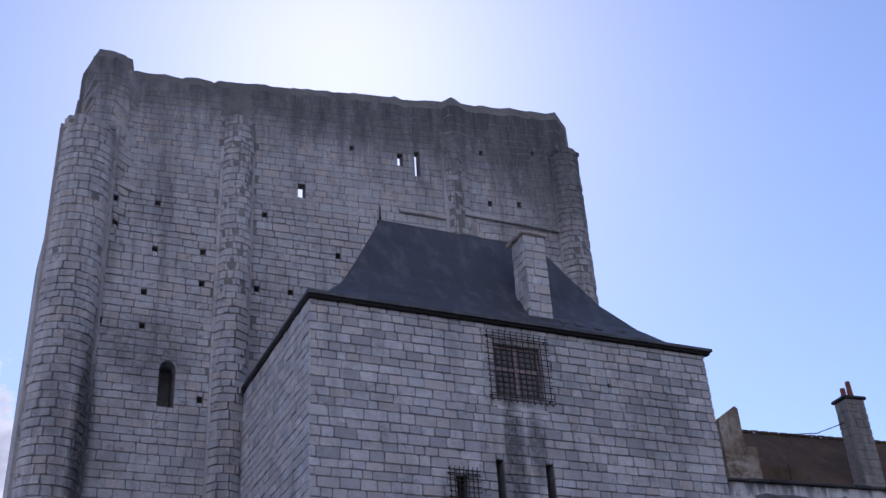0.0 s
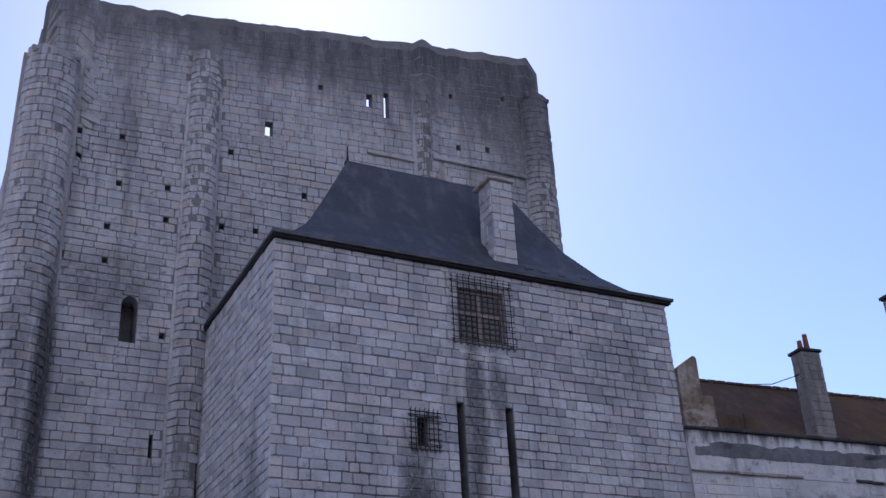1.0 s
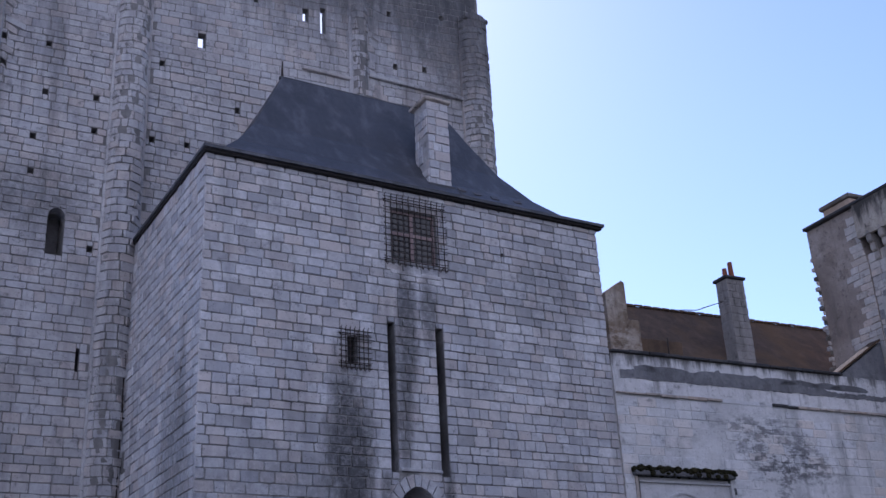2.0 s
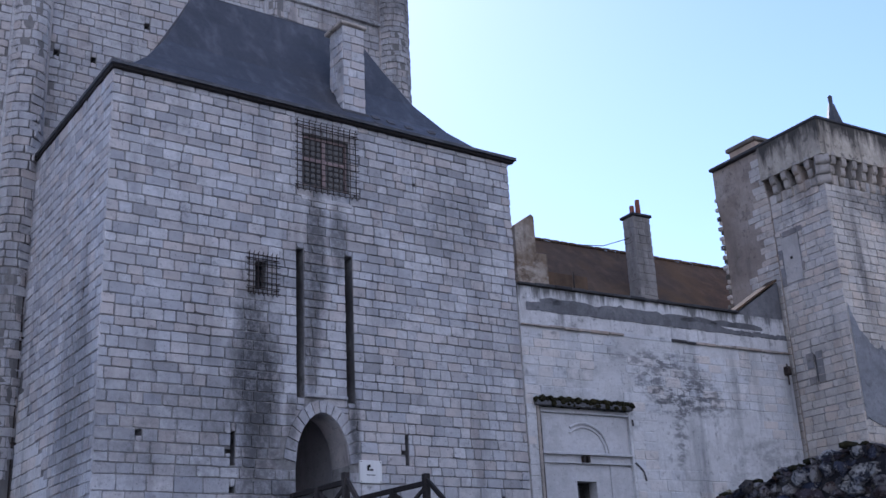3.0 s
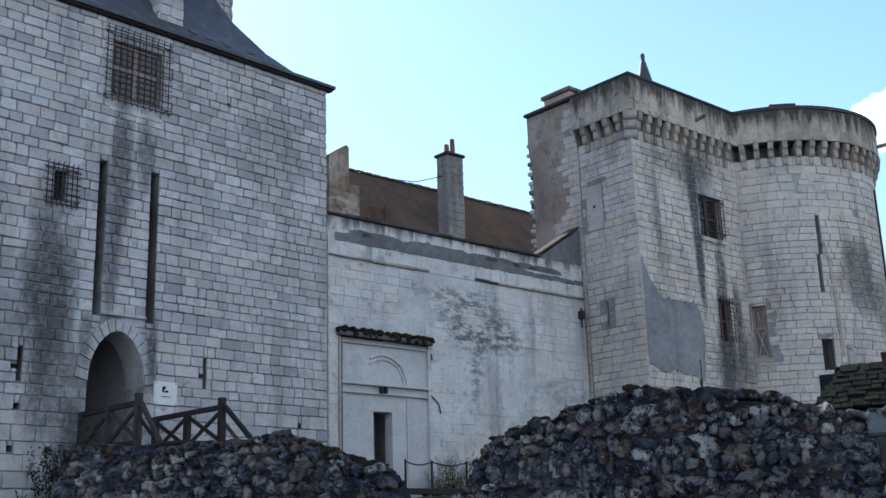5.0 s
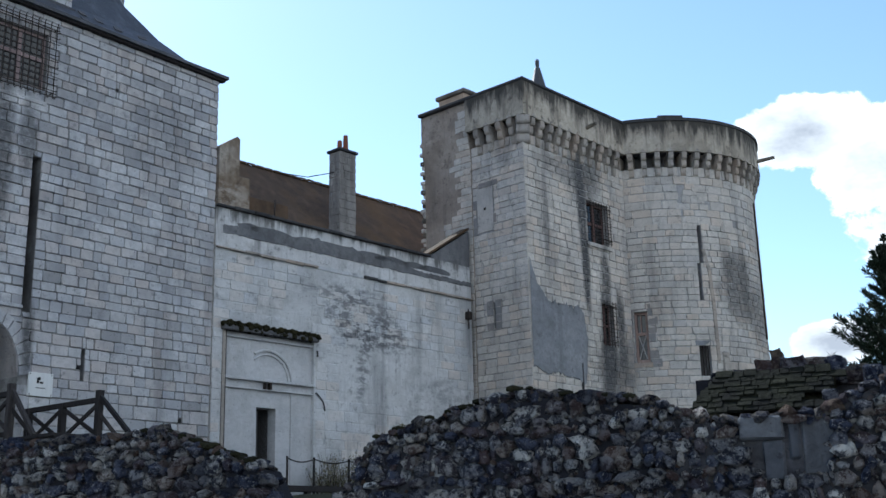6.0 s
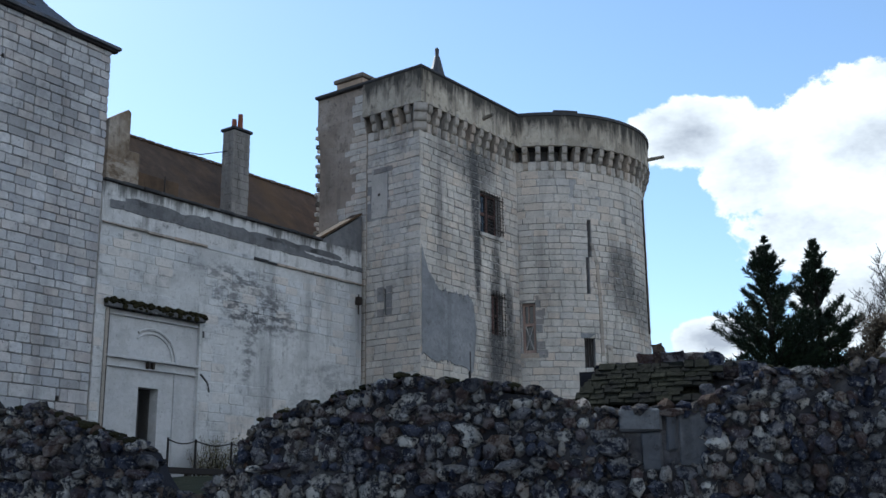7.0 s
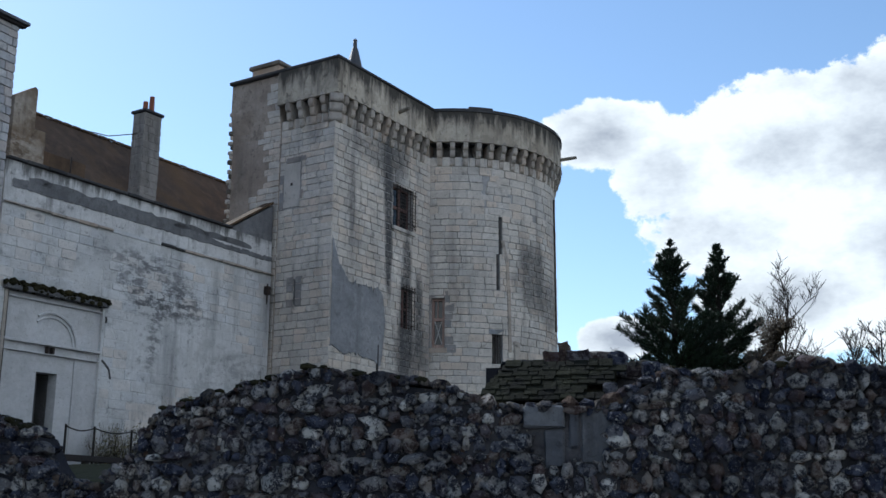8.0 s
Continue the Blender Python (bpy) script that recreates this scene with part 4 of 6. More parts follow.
# ---- curtain wall between the gatehouse and the square tower ----
def build_curtain_wall():
    rng = random.Random(31)
    wall = thing("curtain_wall", WALL_AT, WALL_YAW, "long rendered wall with peeling white bands and a blocked portal", "castle wall")
    L = 11.62
    door = (1.76, 2.5, 0, 5.65)
    niche = (0.48, 3.92, 0, 7.85)
    face = part("face", wall_slab(0, L, 0, 10.3, [niche], 0.5, flat_front), plaster, wall, "patchy pale limewashed render")
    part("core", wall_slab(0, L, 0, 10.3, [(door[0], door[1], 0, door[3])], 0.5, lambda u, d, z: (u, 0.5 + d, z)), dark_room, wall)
    # the blocked portal, set back in its frame
    panel = part("portal_panel", wall_slab(niche[0], niche[1], 0, niche[3], [door], 0.38, lambda u, d, z: (u, 0.12 + d, z)), panel_render, wall, "smooth pale panel of a blocked portal with a small doorway")
    part("moulding", boxed(0.5, 3.98, -0.02, 0.12, 6.42, 6.50, bevel=0.012), panel_render, panel)
    part("moulding", boxed(0.5, 3.98, 0.02, 0.12, 6.16, 6.20, bevel=0.01), panel_render, panel)
    part("moulding", boxed(0.5, 3.92, 0.03, 0.12, 7.68, 7.74, bevel=0.012), panel_render, panel)
    part("pilaster_strip", boxed(3.06, 3.12, 0.08, 0.13, 3.4, 6.16, bevel=0.01), panel_render, panel)
    part("pilaster_strip", boxed(0.56, 0.66, 0.06, 0.13, 3.0, 7.6, bevel=0.01), panel_render, panel)
    # strip that draws the reveal's shade as a darker stone
    part("dark_jamb", boxed(0.36, 0.47, -0.035, 0.1, 3.0, 7.84, bevel=0.01), corbel_stone, panel, "darker strip standing in for the shaded jamb reveal")
    part("jamb_pipe", boxed(0.475, 0.53, 0.02, 0.11, 3.0, 7.84), iron, panel)
    bm = bmesh.new()
    for r, w in ((0.95, 0.05), (0.82, 0.03)):
        tube(bm, [(2.15 + r * math.cos(a), 0.1, 6.46 + r * math.sin(a)) for a in [math.pi * (i / 16) * (0.68 if r > 0.9 else 0.72) for i in range(17)]], w, 6)
    part("arch_moulding", bm, panel_render, panel)
    part("iron_stub", boxed(1.98, 2.05, -0.04, 0.1, 6.2, 6.4), iron, panel)
    part("iron_stub", boxed(2.15, 2.22, -0.04, 0.1, 6.2, 6.4), iron, panel)
    # mossy hood over the portal
    hood = part("portal_hood", boxed(0.3, 4.0, -0.18, 0.3, 7.85, 8.0, bevel=0.02), slab_stone, wall, "stone hood grown over with dark moss")
    bm = bmesh.new()
    for i in range(260):
        u = 0.3 + 3.7 * rng.random()
        r = rng.uniform(0.04, 0.1)
        bmesh.ops.create_icosphere(bm, subdivisions=1, radius=r, matrix=Matrix.Translation((u, rng.uniform(-0.2, 0.1), 8.02 + rng.uniform(-0.03, 0.08) - (0.1 if rng.random() < 0.2 else 0))) @ Matrix.Diagonal((1.3, 1, rng.uniform(0.6, 1.2), 1)))
    tagged(part("moss_growth", bm, moss, hood, "clumps of dark moss"), kind="stuff")
    # doorway passage: right jamb coloured as lit, left jamb and end as shaded
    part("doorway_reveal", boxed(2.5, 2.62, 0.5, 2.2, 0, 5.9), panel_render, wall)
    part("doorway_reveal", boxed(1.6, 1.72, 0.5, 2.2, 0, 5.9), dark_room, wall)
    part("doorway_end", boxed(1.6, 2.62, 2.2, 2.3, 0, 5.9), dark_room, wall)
    # bands, string courses and coping
    part("string_fragment", boxed(0, L, -0.02, 0.5, 10.3, 10.42), plaster, wall)
    u = 0.0
    while u < L - 0.05:
        w = min(rng.uniform(0.35, 0.95), L - u)
        worn = 3.9 < u < 5.7
        if not worn:
            out = rng.uniform(0.07, 0.12) if u < 7.2 else rng.uniform(0.09, 0.12)
            bm = boxed(u + 0.006, u + w - 0.006, -out, -0.021, 10.3 + rng.uniform(-0.01, 0.02), 10.38 + rng.uniform(-0.01, 0.03), bevel=0.015)
            part("string_course", bm, coping_stone if 5.6 < u < 7.0 else corbel_stone, wall, "weathered string course stone")
        u += w
    part("white_band", boxed(0, L, 0.0, 0.45, 10.42, 10.85), white_render, wall, "white render band")
    part("band_core", boxed(0.0, L, 0.0, 0.45, 10.85, 11.08), white_render, wall)
    bm = bmesh.new()
    rows = []
    for i in range(241):
        u = 0.25 + (L - 0.25) * i / 240
        rag = 0.06 * noise.noise((u * 1.7, 2, 0)) + 0.05 * noise.noise((u * 6.1, 3, 0)) + 0.03 * noise.noise((u * 19, 4, 0))
        swell = 0.2 * smooth(u, 2.4, 3.4) * (1 - smooth(u, 5.4, 6.2)) * (0.7 + 0.9 * noise.noise((u * 2.6, 9, 0)))
        rows.append((u, 10.84 + 0.7 * rag, 11.1 + rag + swell - 0.1 * smooth(u, 8.0, 9.0)))
    for (ua, la, ha), (ub, lb, hb) in zip(rows, rows[1:]):
        front = [bm.verts.new(p) for p in ((ua, -0.025, la), (ub, -0.025, lb), (ub, -0.025, hb), (ua, -0.025, ha))]
        back = [bm.verts.new(p) for p in ((ua, 0.03, la), (ub, 0.03, lb), (ub, 0.03, hb), (ua, 0.03, ha))]
        bm.faces.new(front)
        bm.faces.new((front[0], front[1], back[1], back[0]))
        bm.faces.new((front[3], front[2], back[2], back[3]))
    bmesh.ops.remove_doubles(bm, verts=bm.verts, dist=0.001)
    part("grey_band", bm, band_render, wall, "ragged grey band where the white coat fell off")
    part("white_band", boxed(0, L, 0.02, 0.45, 11.08, 11.62), white_render, wall, "peeling white render band")
    bm = bmesh.new()
    for i in range(9):
        u = 1.4 + i * 1.0 + rng.uniform(-0.3, 0.3)
        w = rng.uniform(0.4, 1.0)
        k = 12
        ring = [(u + w * math.cos(a) * (1 + 0.35 * noise.noise((i, a * 2, 0))), 11.15 + 0.16 * math.sin(a) * (1 + 0.4 * noise.noise((i, a * 2, 4)))) for a in [math.tau * j / k for j in range(k)]]
        lo, hi = [bm.verts.new((a, 0.03, b)) for a, b in ring], [bm.verts.new((a, 0.008, b)) for a, b in ring]
        bm.faces.new(hi)
        for j in range(k):
            bm.faces.new((lo[j], lo[(j + 1) % k], hi[(j + 1) % k], hi[j]))
    part("bare_patches", bm, band_render, wall, "patches where the white render fell off")
    bm = bmesh.new()
    u = 0.0
    while u < 9.3:
        w = min(rng.uniform(0.5, 0.8), 9.4 - u)
        box(bm, u + 0.005, u + w - 0.005, -0.1 + rng.uniform(-0.01, 0.01), 0.55, 11.62, 11.71 + rng.uniform(-0.015, 0.03), 0.02)
        u += w
    part("coping", bm, coping_stone, wall, "dark weathered coping stones")
    # coping rising against the tower
    bm = bmesh.new()
    prof = [(9.3, 11.6), (11.62, 11.6), (11.62, 13.05), (11.3, 12.85)]
    vs = [[bm.verts.new((u, d, z)) for u, z in prof] for d in (0.03, 0.45)]
    bm.faces.new(vs[0])
    bm.faces.new(vs[1][::-1])
    for j in range(4):
        bm.faces.new((vs[0][j], vs[0][(j + 1) % 4], vs[1][(j + 1) % 4], vs[1][j]))
    part("raking_wall", bm, band_render, wall)
    bm = bmesh.new()
    beam(bm, (9.25, 0.2, 11.71), (11.55, 0.2, 13.12), 0.5, 0.07)
    part("raking_coping", bm, clay_tiles, wall, "tiled raking coping")
    bm = bmesh.new()
    tube(bm, [(11.34, -0.1, 9.95), (11.34, -0.1, 9.2)], 0.03, 6)
    box(bm, 11.24, 11.44, -0.2, 0.0, 9.55, 9.85, 0.02)
    part("downpipe", bm, iron, wall, "rusty rainwater head and pipe")
    # flaking crack beside the portal
    bm = bmesh.new()
    for a, b in (((4.0, 6.25), (4.3, 6.0)), ((4.3, 6.0), (4.38, 5.7)), ((4.05, 7.6), (4.06, 7.4))):
        beam(bm, (a[0], -0.01, a[1]), (b[0], -0.01, b[1]), 0.03, 0.07)
    part("crack_edge", bm, coping_stone, wall)
    # shallow courses that show through the render
    rects = courses(rng, 0, L, 2.0, 10.25, 0.31, (0.45, 0.75), [(0.3, 4.0, 0, 8.15)],
                    lambda u, z: noise.noise((u * 0.35, z * 0.5, 2)) > (0.2 if u < 5 else -0.05))
    masonry(rects, flat_front, plaster, face, lambda u, z: z > 4.2, rng, proud=0.015)


build_curtain_wall()


# ---- square tower ----
def corbel_profile(reach, height):
    pts = [(-0.55, 0.0), (0.0, 0.0)]
    for k in range(3):
        y1 = reach * (k + 1) / 3
        z0, z1 = height * k / 3, height * (k + 1) / 3
        y0 = reach * k / 3
        for s in range(5):
            a = math.pi / 2 * s / 4
            pts.append((y0 + (y1 - y0) * math.sin(a), z0 + (z1 - z0) * 0.45 * (1 - math.cos(a))))
        pts.append((y1, z1))
    pts.append((-0.55, height))
    return pts


def corbel_mesh(reach, height, width):
    bm = bmesh.new()
    pts = corbel_profile(reach, height)
    a = [bm.verts.new((-width / 2, -y, z)) for y, z in pts]
    b = [bm.verts.new((width / 2, -y, z)) for y, z in pts]
    bm.faces.new(a)
    bm.faces.new(b[::-1])
    for i in range(len(pts)):
        j = (i + 1) % len(pts)
        bm.faces.new((a[i], a[j], b[j], b[i]))
    bmesh.ops.recalc_face_normals(bm, faces=bm.faces)
    me = bpy.data.meshes.new("corbel")
    bm.to_mesh(me)
    bm.free()
    me.materials.append(corbel_stone)
    return me


CORBEL_Z, PARAPET_Z, TOWER_TOP = 16.0, 16.98, 18.45


def build_square_tower():
    rng = random.Random(41)
    tower = thing("square_tower", TOWER_AT, WALL_YAW, "square limestone tower with a machicolated parapet", "castle tower")
    IN, BACK, WIDE = 0.34, 5.4, 6.9

    def right_face(u, d, z):
        return (u, IN + d, z)

    def left_face(v, d, z):
        return (IN + d, BACK - v, z)

    def flush_face(v, d, z):
        return (0.14 + 0.165 * min(1.0, max(0.0, (17.0 - z) / 0.9)) + d, BACK - v, z)

    win1, win2, slit = (4.2, 5.6, 12.84, 14.55), (4.86, 5.64, 8.84, 10.46), (3.25, 3.33, 6.9, 7.95)
    front = part("front_wall", wall_slab(IN, WIDE, 0, 16.4, [win1, win2, slit], 0.8, right_face), joint_pale, tower, "front wall of pale limestone courses")
    blank, loop = (BACK - 2.66, BACK - 1.88, 12.9, 14.64), (BACK - 2.02, BACK - 1.94, 9.15, 10.1)
    side = part("side_wall", wall_slab(BACK - 2.9, BACK - IN - 0.8, 0, 16.4, [loop], 0.8, left_face), joint_pale, tower, "side wall of pale limestone courses")
    part("side_wall", wall_slab(0, BACK - 2.9, 0, TOWER_TOP - 0.15, [], 0.9, flush_face, 0.3), tower_render, tower, "rendered side wall with toothed edge")
    part("back_wall", boxed(1.1, WIDE, BACK - 0.9, BACK, 0, 17.4), tower_stone, tower)
    part("roof_deck", boxed(1.2, WIDE, 1.2, BACK - 0.9, 17.0, 17.3), slab_stone, tower)
    # blocked window and its patched surround
    blocked = part("blocked_window", fbox(left_face, *blank[:2], -0.04, 0.05, *blank[2:]), tower_stone, tower, "window blocked with weathered pale stone")
    # dark box on the face, painted in place of a small hole's shade
    part("small_hole", fbox(left_face, blank[0] + 0.33, blank[0] + 0.43, -0.055, 0.0, 13.75, 13.85), iron, blocked)
    for i in range(7):
        z = 12.5 + i * 0.34
        for a, b in ((blank[0] - rng.choice((0.06, 0.2, 0.42)), blank[0] - 0.01), (blank[1] + 0.01, blank[1] + rng.choice((0.05, 0.14, 0.34)))):
            if rng.random() < 0.3:
                continue
            part("patch_stone", fbox(left_face, a, b, -0.045, 0.05, z, z + 0.35), patch_stone, blocked)
    part("patch_stone", fbox(left_face, blank[0] + 0.1, blank[1] + 0.25, -0.045, 0.05, 14.66, 14.86), patch_stone, blocked)
    for i in range(4):
        for a, b in ((loop[0] - 0.32, loop[0] - 0.02), (loop[1] + 0.02, loop[1] + 0.3)):
            if rng.random() < 0.7:
                part("patch_stone", fbox(left_face, a, b, -0.045, 0.05, 9.1 + i * 0.28, 9.36 + i * 0.28), patch_stone, side)
    # toothing left by a vanished wall
    for i in range(27):
        z = 12.1 + i * 0.2
        w = rng.uniform(0.12, 0.22) if i % 2 else rng.uniform(0.02, 0.07)
        part("toothing_stone", boxed(0.16 + rng.uniform(0, 0.05), 0.7, BACK - 0.02, BACK + w, z, z + rng.uniform(0.14, 0.19), bevel=0.025), tower_stone if i % 3 else soot_render, side)
    # windows
    cross_window(tower, right_face, *win1, 0.2, dull_red, 0.12, 0.5)
    grille(tower, right_face, win1[0] + 0.1, win1[1] + 0.16, win1[2] + 0.05, win1[3] + 0.02, 8, 12, 0.1, False)
    cross_window(tower, right_face, *win2, 0.2, dull_red, 0.1, 0.5)
    grille(tower, right_face, win2[0] - 0.05, win2[1] + 0.1, win2[2] - 0.05, win2[3] + 0.1, 5, 11, 0.12, False)
    part("sill", fbox(right_face, win1[0] - 0.15, win1[1] + 0.15, -0.09, 0.1, win1[2] - 0.16, win1[2] - 0.01), tower_stone, front)
    # grey mortar coat over the lower face
    bm = bmesh.new()
    pts, low = [], []
    for i in range(150):
        u = 0.36 + 3.4 * i / 149
        rag = 0.16 * noise.noise((u * 2.1, 1, 0)) + 0.12 * noise.noise((u * 7, 2, 0)) + 0.07 * noise.noise((u * 23, 3, 0))
        top = 10.05 + 1.5 * max(0.0, 1 - (u - 0.36) / 1.0) ** 1.4 + rag * 1.4
        bot = 7.55 - 0.08 * u + 0.9 * noise.noise((u * 1.3, 4, 0)) * 0.3 + 0.1 * noise.noise((u * 9, 5, 0)) + 0.06 * noise.noise((u * 27, 6, 0))
        close = smooth(u, 3.4, 3.77)
        mid = 9.0 + 0.5 * noise.noise((u * 5, 7, 0))
        pts.append((u, top + (mid - top) * close * close))
        low.append((u, bot + (mid - 0.15 - bot) * close * close))
    for i in range(149):
        q = [bm.verts.new(right_face(u, -0.055, z)) for u, z in (low[i], low[i + 1], pts[i + 1], pts[i])]
        bm.faces.new(q)
        e = [bm.verts.new(right_face(u, 0.0, z)) for u, z in (pts[i], pts[i + 1])]
        bm.faces.new((q[3], q[2], e[1], e[0]))
        e = [bm.verts.new(right_face(u, 0.0, z)) for u, z in (low[i], low[i + 1])]
        bm.faces.new((q[0], q[1], e[1], e[0]))
    bmesh.ops.remove_doubles(bm, verts=bm.verts, dist=0.001)
    part("mortar_coat", bm, grey_mortar, front, "smooth grey mortar coat")
    # black strip on the face stands in for the slit's dark depth
    part("arrow_slit", fbox(right_face, 3.28, 3.35, -0.062, 0.0, 6.92, 7.95), coping_stone, front)
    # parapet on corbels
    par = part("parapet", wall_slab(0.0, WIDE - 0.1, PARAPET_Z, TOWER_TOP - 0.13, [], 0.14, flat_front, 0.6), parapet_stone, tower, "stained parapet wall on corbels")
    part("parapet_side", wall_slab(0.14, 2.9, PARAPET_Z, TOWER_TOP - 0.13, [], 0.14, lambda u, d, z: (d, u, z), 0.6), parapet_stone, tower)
    part("coping", boxed(-0.04, WIDE, -0.05, 0.34, TOWER_TOP - 0.13, TOWER_TOP, bevel=0.03), coping_stone, par, "blackened coping")
    part("coping", boxed(-0.04, 0.34, 0.34, BACK + 0.04, TOWER_TOP - 0.13, TOWER_TOP, bevel=0.03), coping_stone, par, "blackened coping")
    # wall behind the corbels in a darker mortar, to paint the gaps shaded
    part("gallery_wall", boxed(IN + 0.5, WIDE, IN + 0.5, IN + 0.8, 16.4, 17.4), keep_mortar, tower)
    part("gallery_wall", boxed(IN + 0.5, IN + 0.8, IN + 0.8, 2.9, 16.4, 17.4), keep_mortar, tower)
    # added covers that keep skylight out of the slot behind the parapet
    part("gallery_floor", boxed(0.14, WIDE - 0.1, 0.14, 1.2, 17.4, 17.5), slab_stone, tower)
    part("gallery_floor", boxed(0.14, 1.2, 1.2, 2.9, 17.4, 17.5), slab_stone, tower)
    me = corbel_mesh(IN + 0.0, PARAPET_Z - CORBEL_Z, 0.23)
    spots = [(0.62 + 0.56 * i, IN + 0.01, CORBEL_Z, 0) for i in range(11)]
    spots += [(IN + 0.01, 0.72 + 0.56 * i, CORBEL_Z, -90) for i in range(4)]
    for x, y, z, turn in spots:
        ob = new("corbel", me)
        ob.parent = tower
        ob.matrix_basis = pose(x, y, z, 0, 0, turn)
    ob = new("corbel", corbel_mesh(IN * 1.35, PARAPET_Z - CORBEL_Z, 0.5))
    ob.parent = tower
    ob.matrix_basis = pose(IN + 0.05, IN + 0.05, CORBEL_Z - 0.02, 0, 0, -45)
    # little carved points over each corbel
    for x, y, z, turn in spots:
        bm = bmesh.new()
        m = pose(x, y, PARAPET_Z, 0, 0, turn) @ Matrix.Translation((0, -IN - 0.012, 0))
        vs = [bm.verts.new(m @ Vector(p)) for p in ((-0.13, -0.02, 0), (0.13, -0.02, 0), (0, -0.02, 0.16), (-0.13, 0.02, 0), (0.13, 0.02, 0), (0, 0.02, 0.16))]
        for q in ((0, 1, 2), (3, 5, 4), (0, 3, 4, 1), (1, 4, 5, 2), (2, 5, 3, 0)):
            bm.faces.new([vs[k] for k in q])
        part("corbel_point", bm, corbel_stone, par)
    # water spout, chimney box and spire behind the parapet
    bm = bmesh.new()
    tube(bm, [(4.1, 0.2, 17.45), (4.0, -0.5, 17.5)], 0.09, 8, 0.8)
    part("water_spout", bm, soot_render, tower)
    chim = part("chimney_block", boxed(1.0, 1.9, 3.8, 5.2, 17.0, 19.25, bevel=0.03), ochre_stone, tower, "low ochre stone chimney block")
    part("slab", boxed(0.9, 2.0, 3.7, 5.3, 19.25, 19.42, bevel=0.03), soot_render, chim)
    bm = bmesh.new()
    ring_roof(bm, [[(3.05 + r * math.cos(a), 1.55 + r * math.sin(a), z) for a in [math.tau * k / 8 for k in range(8)]] for r, z in ((0.72, 17.3), (0.62, 18.2), (0.12, 20.2), (0.08, 20.25), (0.09, 20.55), (0.03, 20.62))])
    part("spire", bm, slate, tower, "small slate spire with a knob")
    # masonry
    rects = courses(rng, IN - 0.02, WIDE, 2.0, 16.4, 0.27, (0.34, 0.66), [win1, win2, slit], lambda u, z: 0.7 < u < 2.9 and 7.9 < z < 9.7)
    masonry(rects, right_face, tower_stone, front, lambda u, z: z > 9.5, rng, proud=0.03)
    rects = courses(rng, BACK - 2.9, BACK - IN + 0.02, 2.0, 16.4, 0.27, (0.34, 0.66), [blank, loop])
    masonry(rects, left_face, tower_stone, side, lambda u, z: z > 7.0, rng, proud=0.03)
    rects = courses(rng, 0, 2.48, 4.0, 18.0, 0.27, (0.34, 0.66), [], lambda u, z: z > 12.6 and noise.noise((u * 0.6, z * 0.5, 9)) > -0.3 + 0.3 * (u - 0.6))
    masonry(rects, flush_face, tower_stone, side, lambda u, z: False, rng, proud=0.02)


build_square_tower()


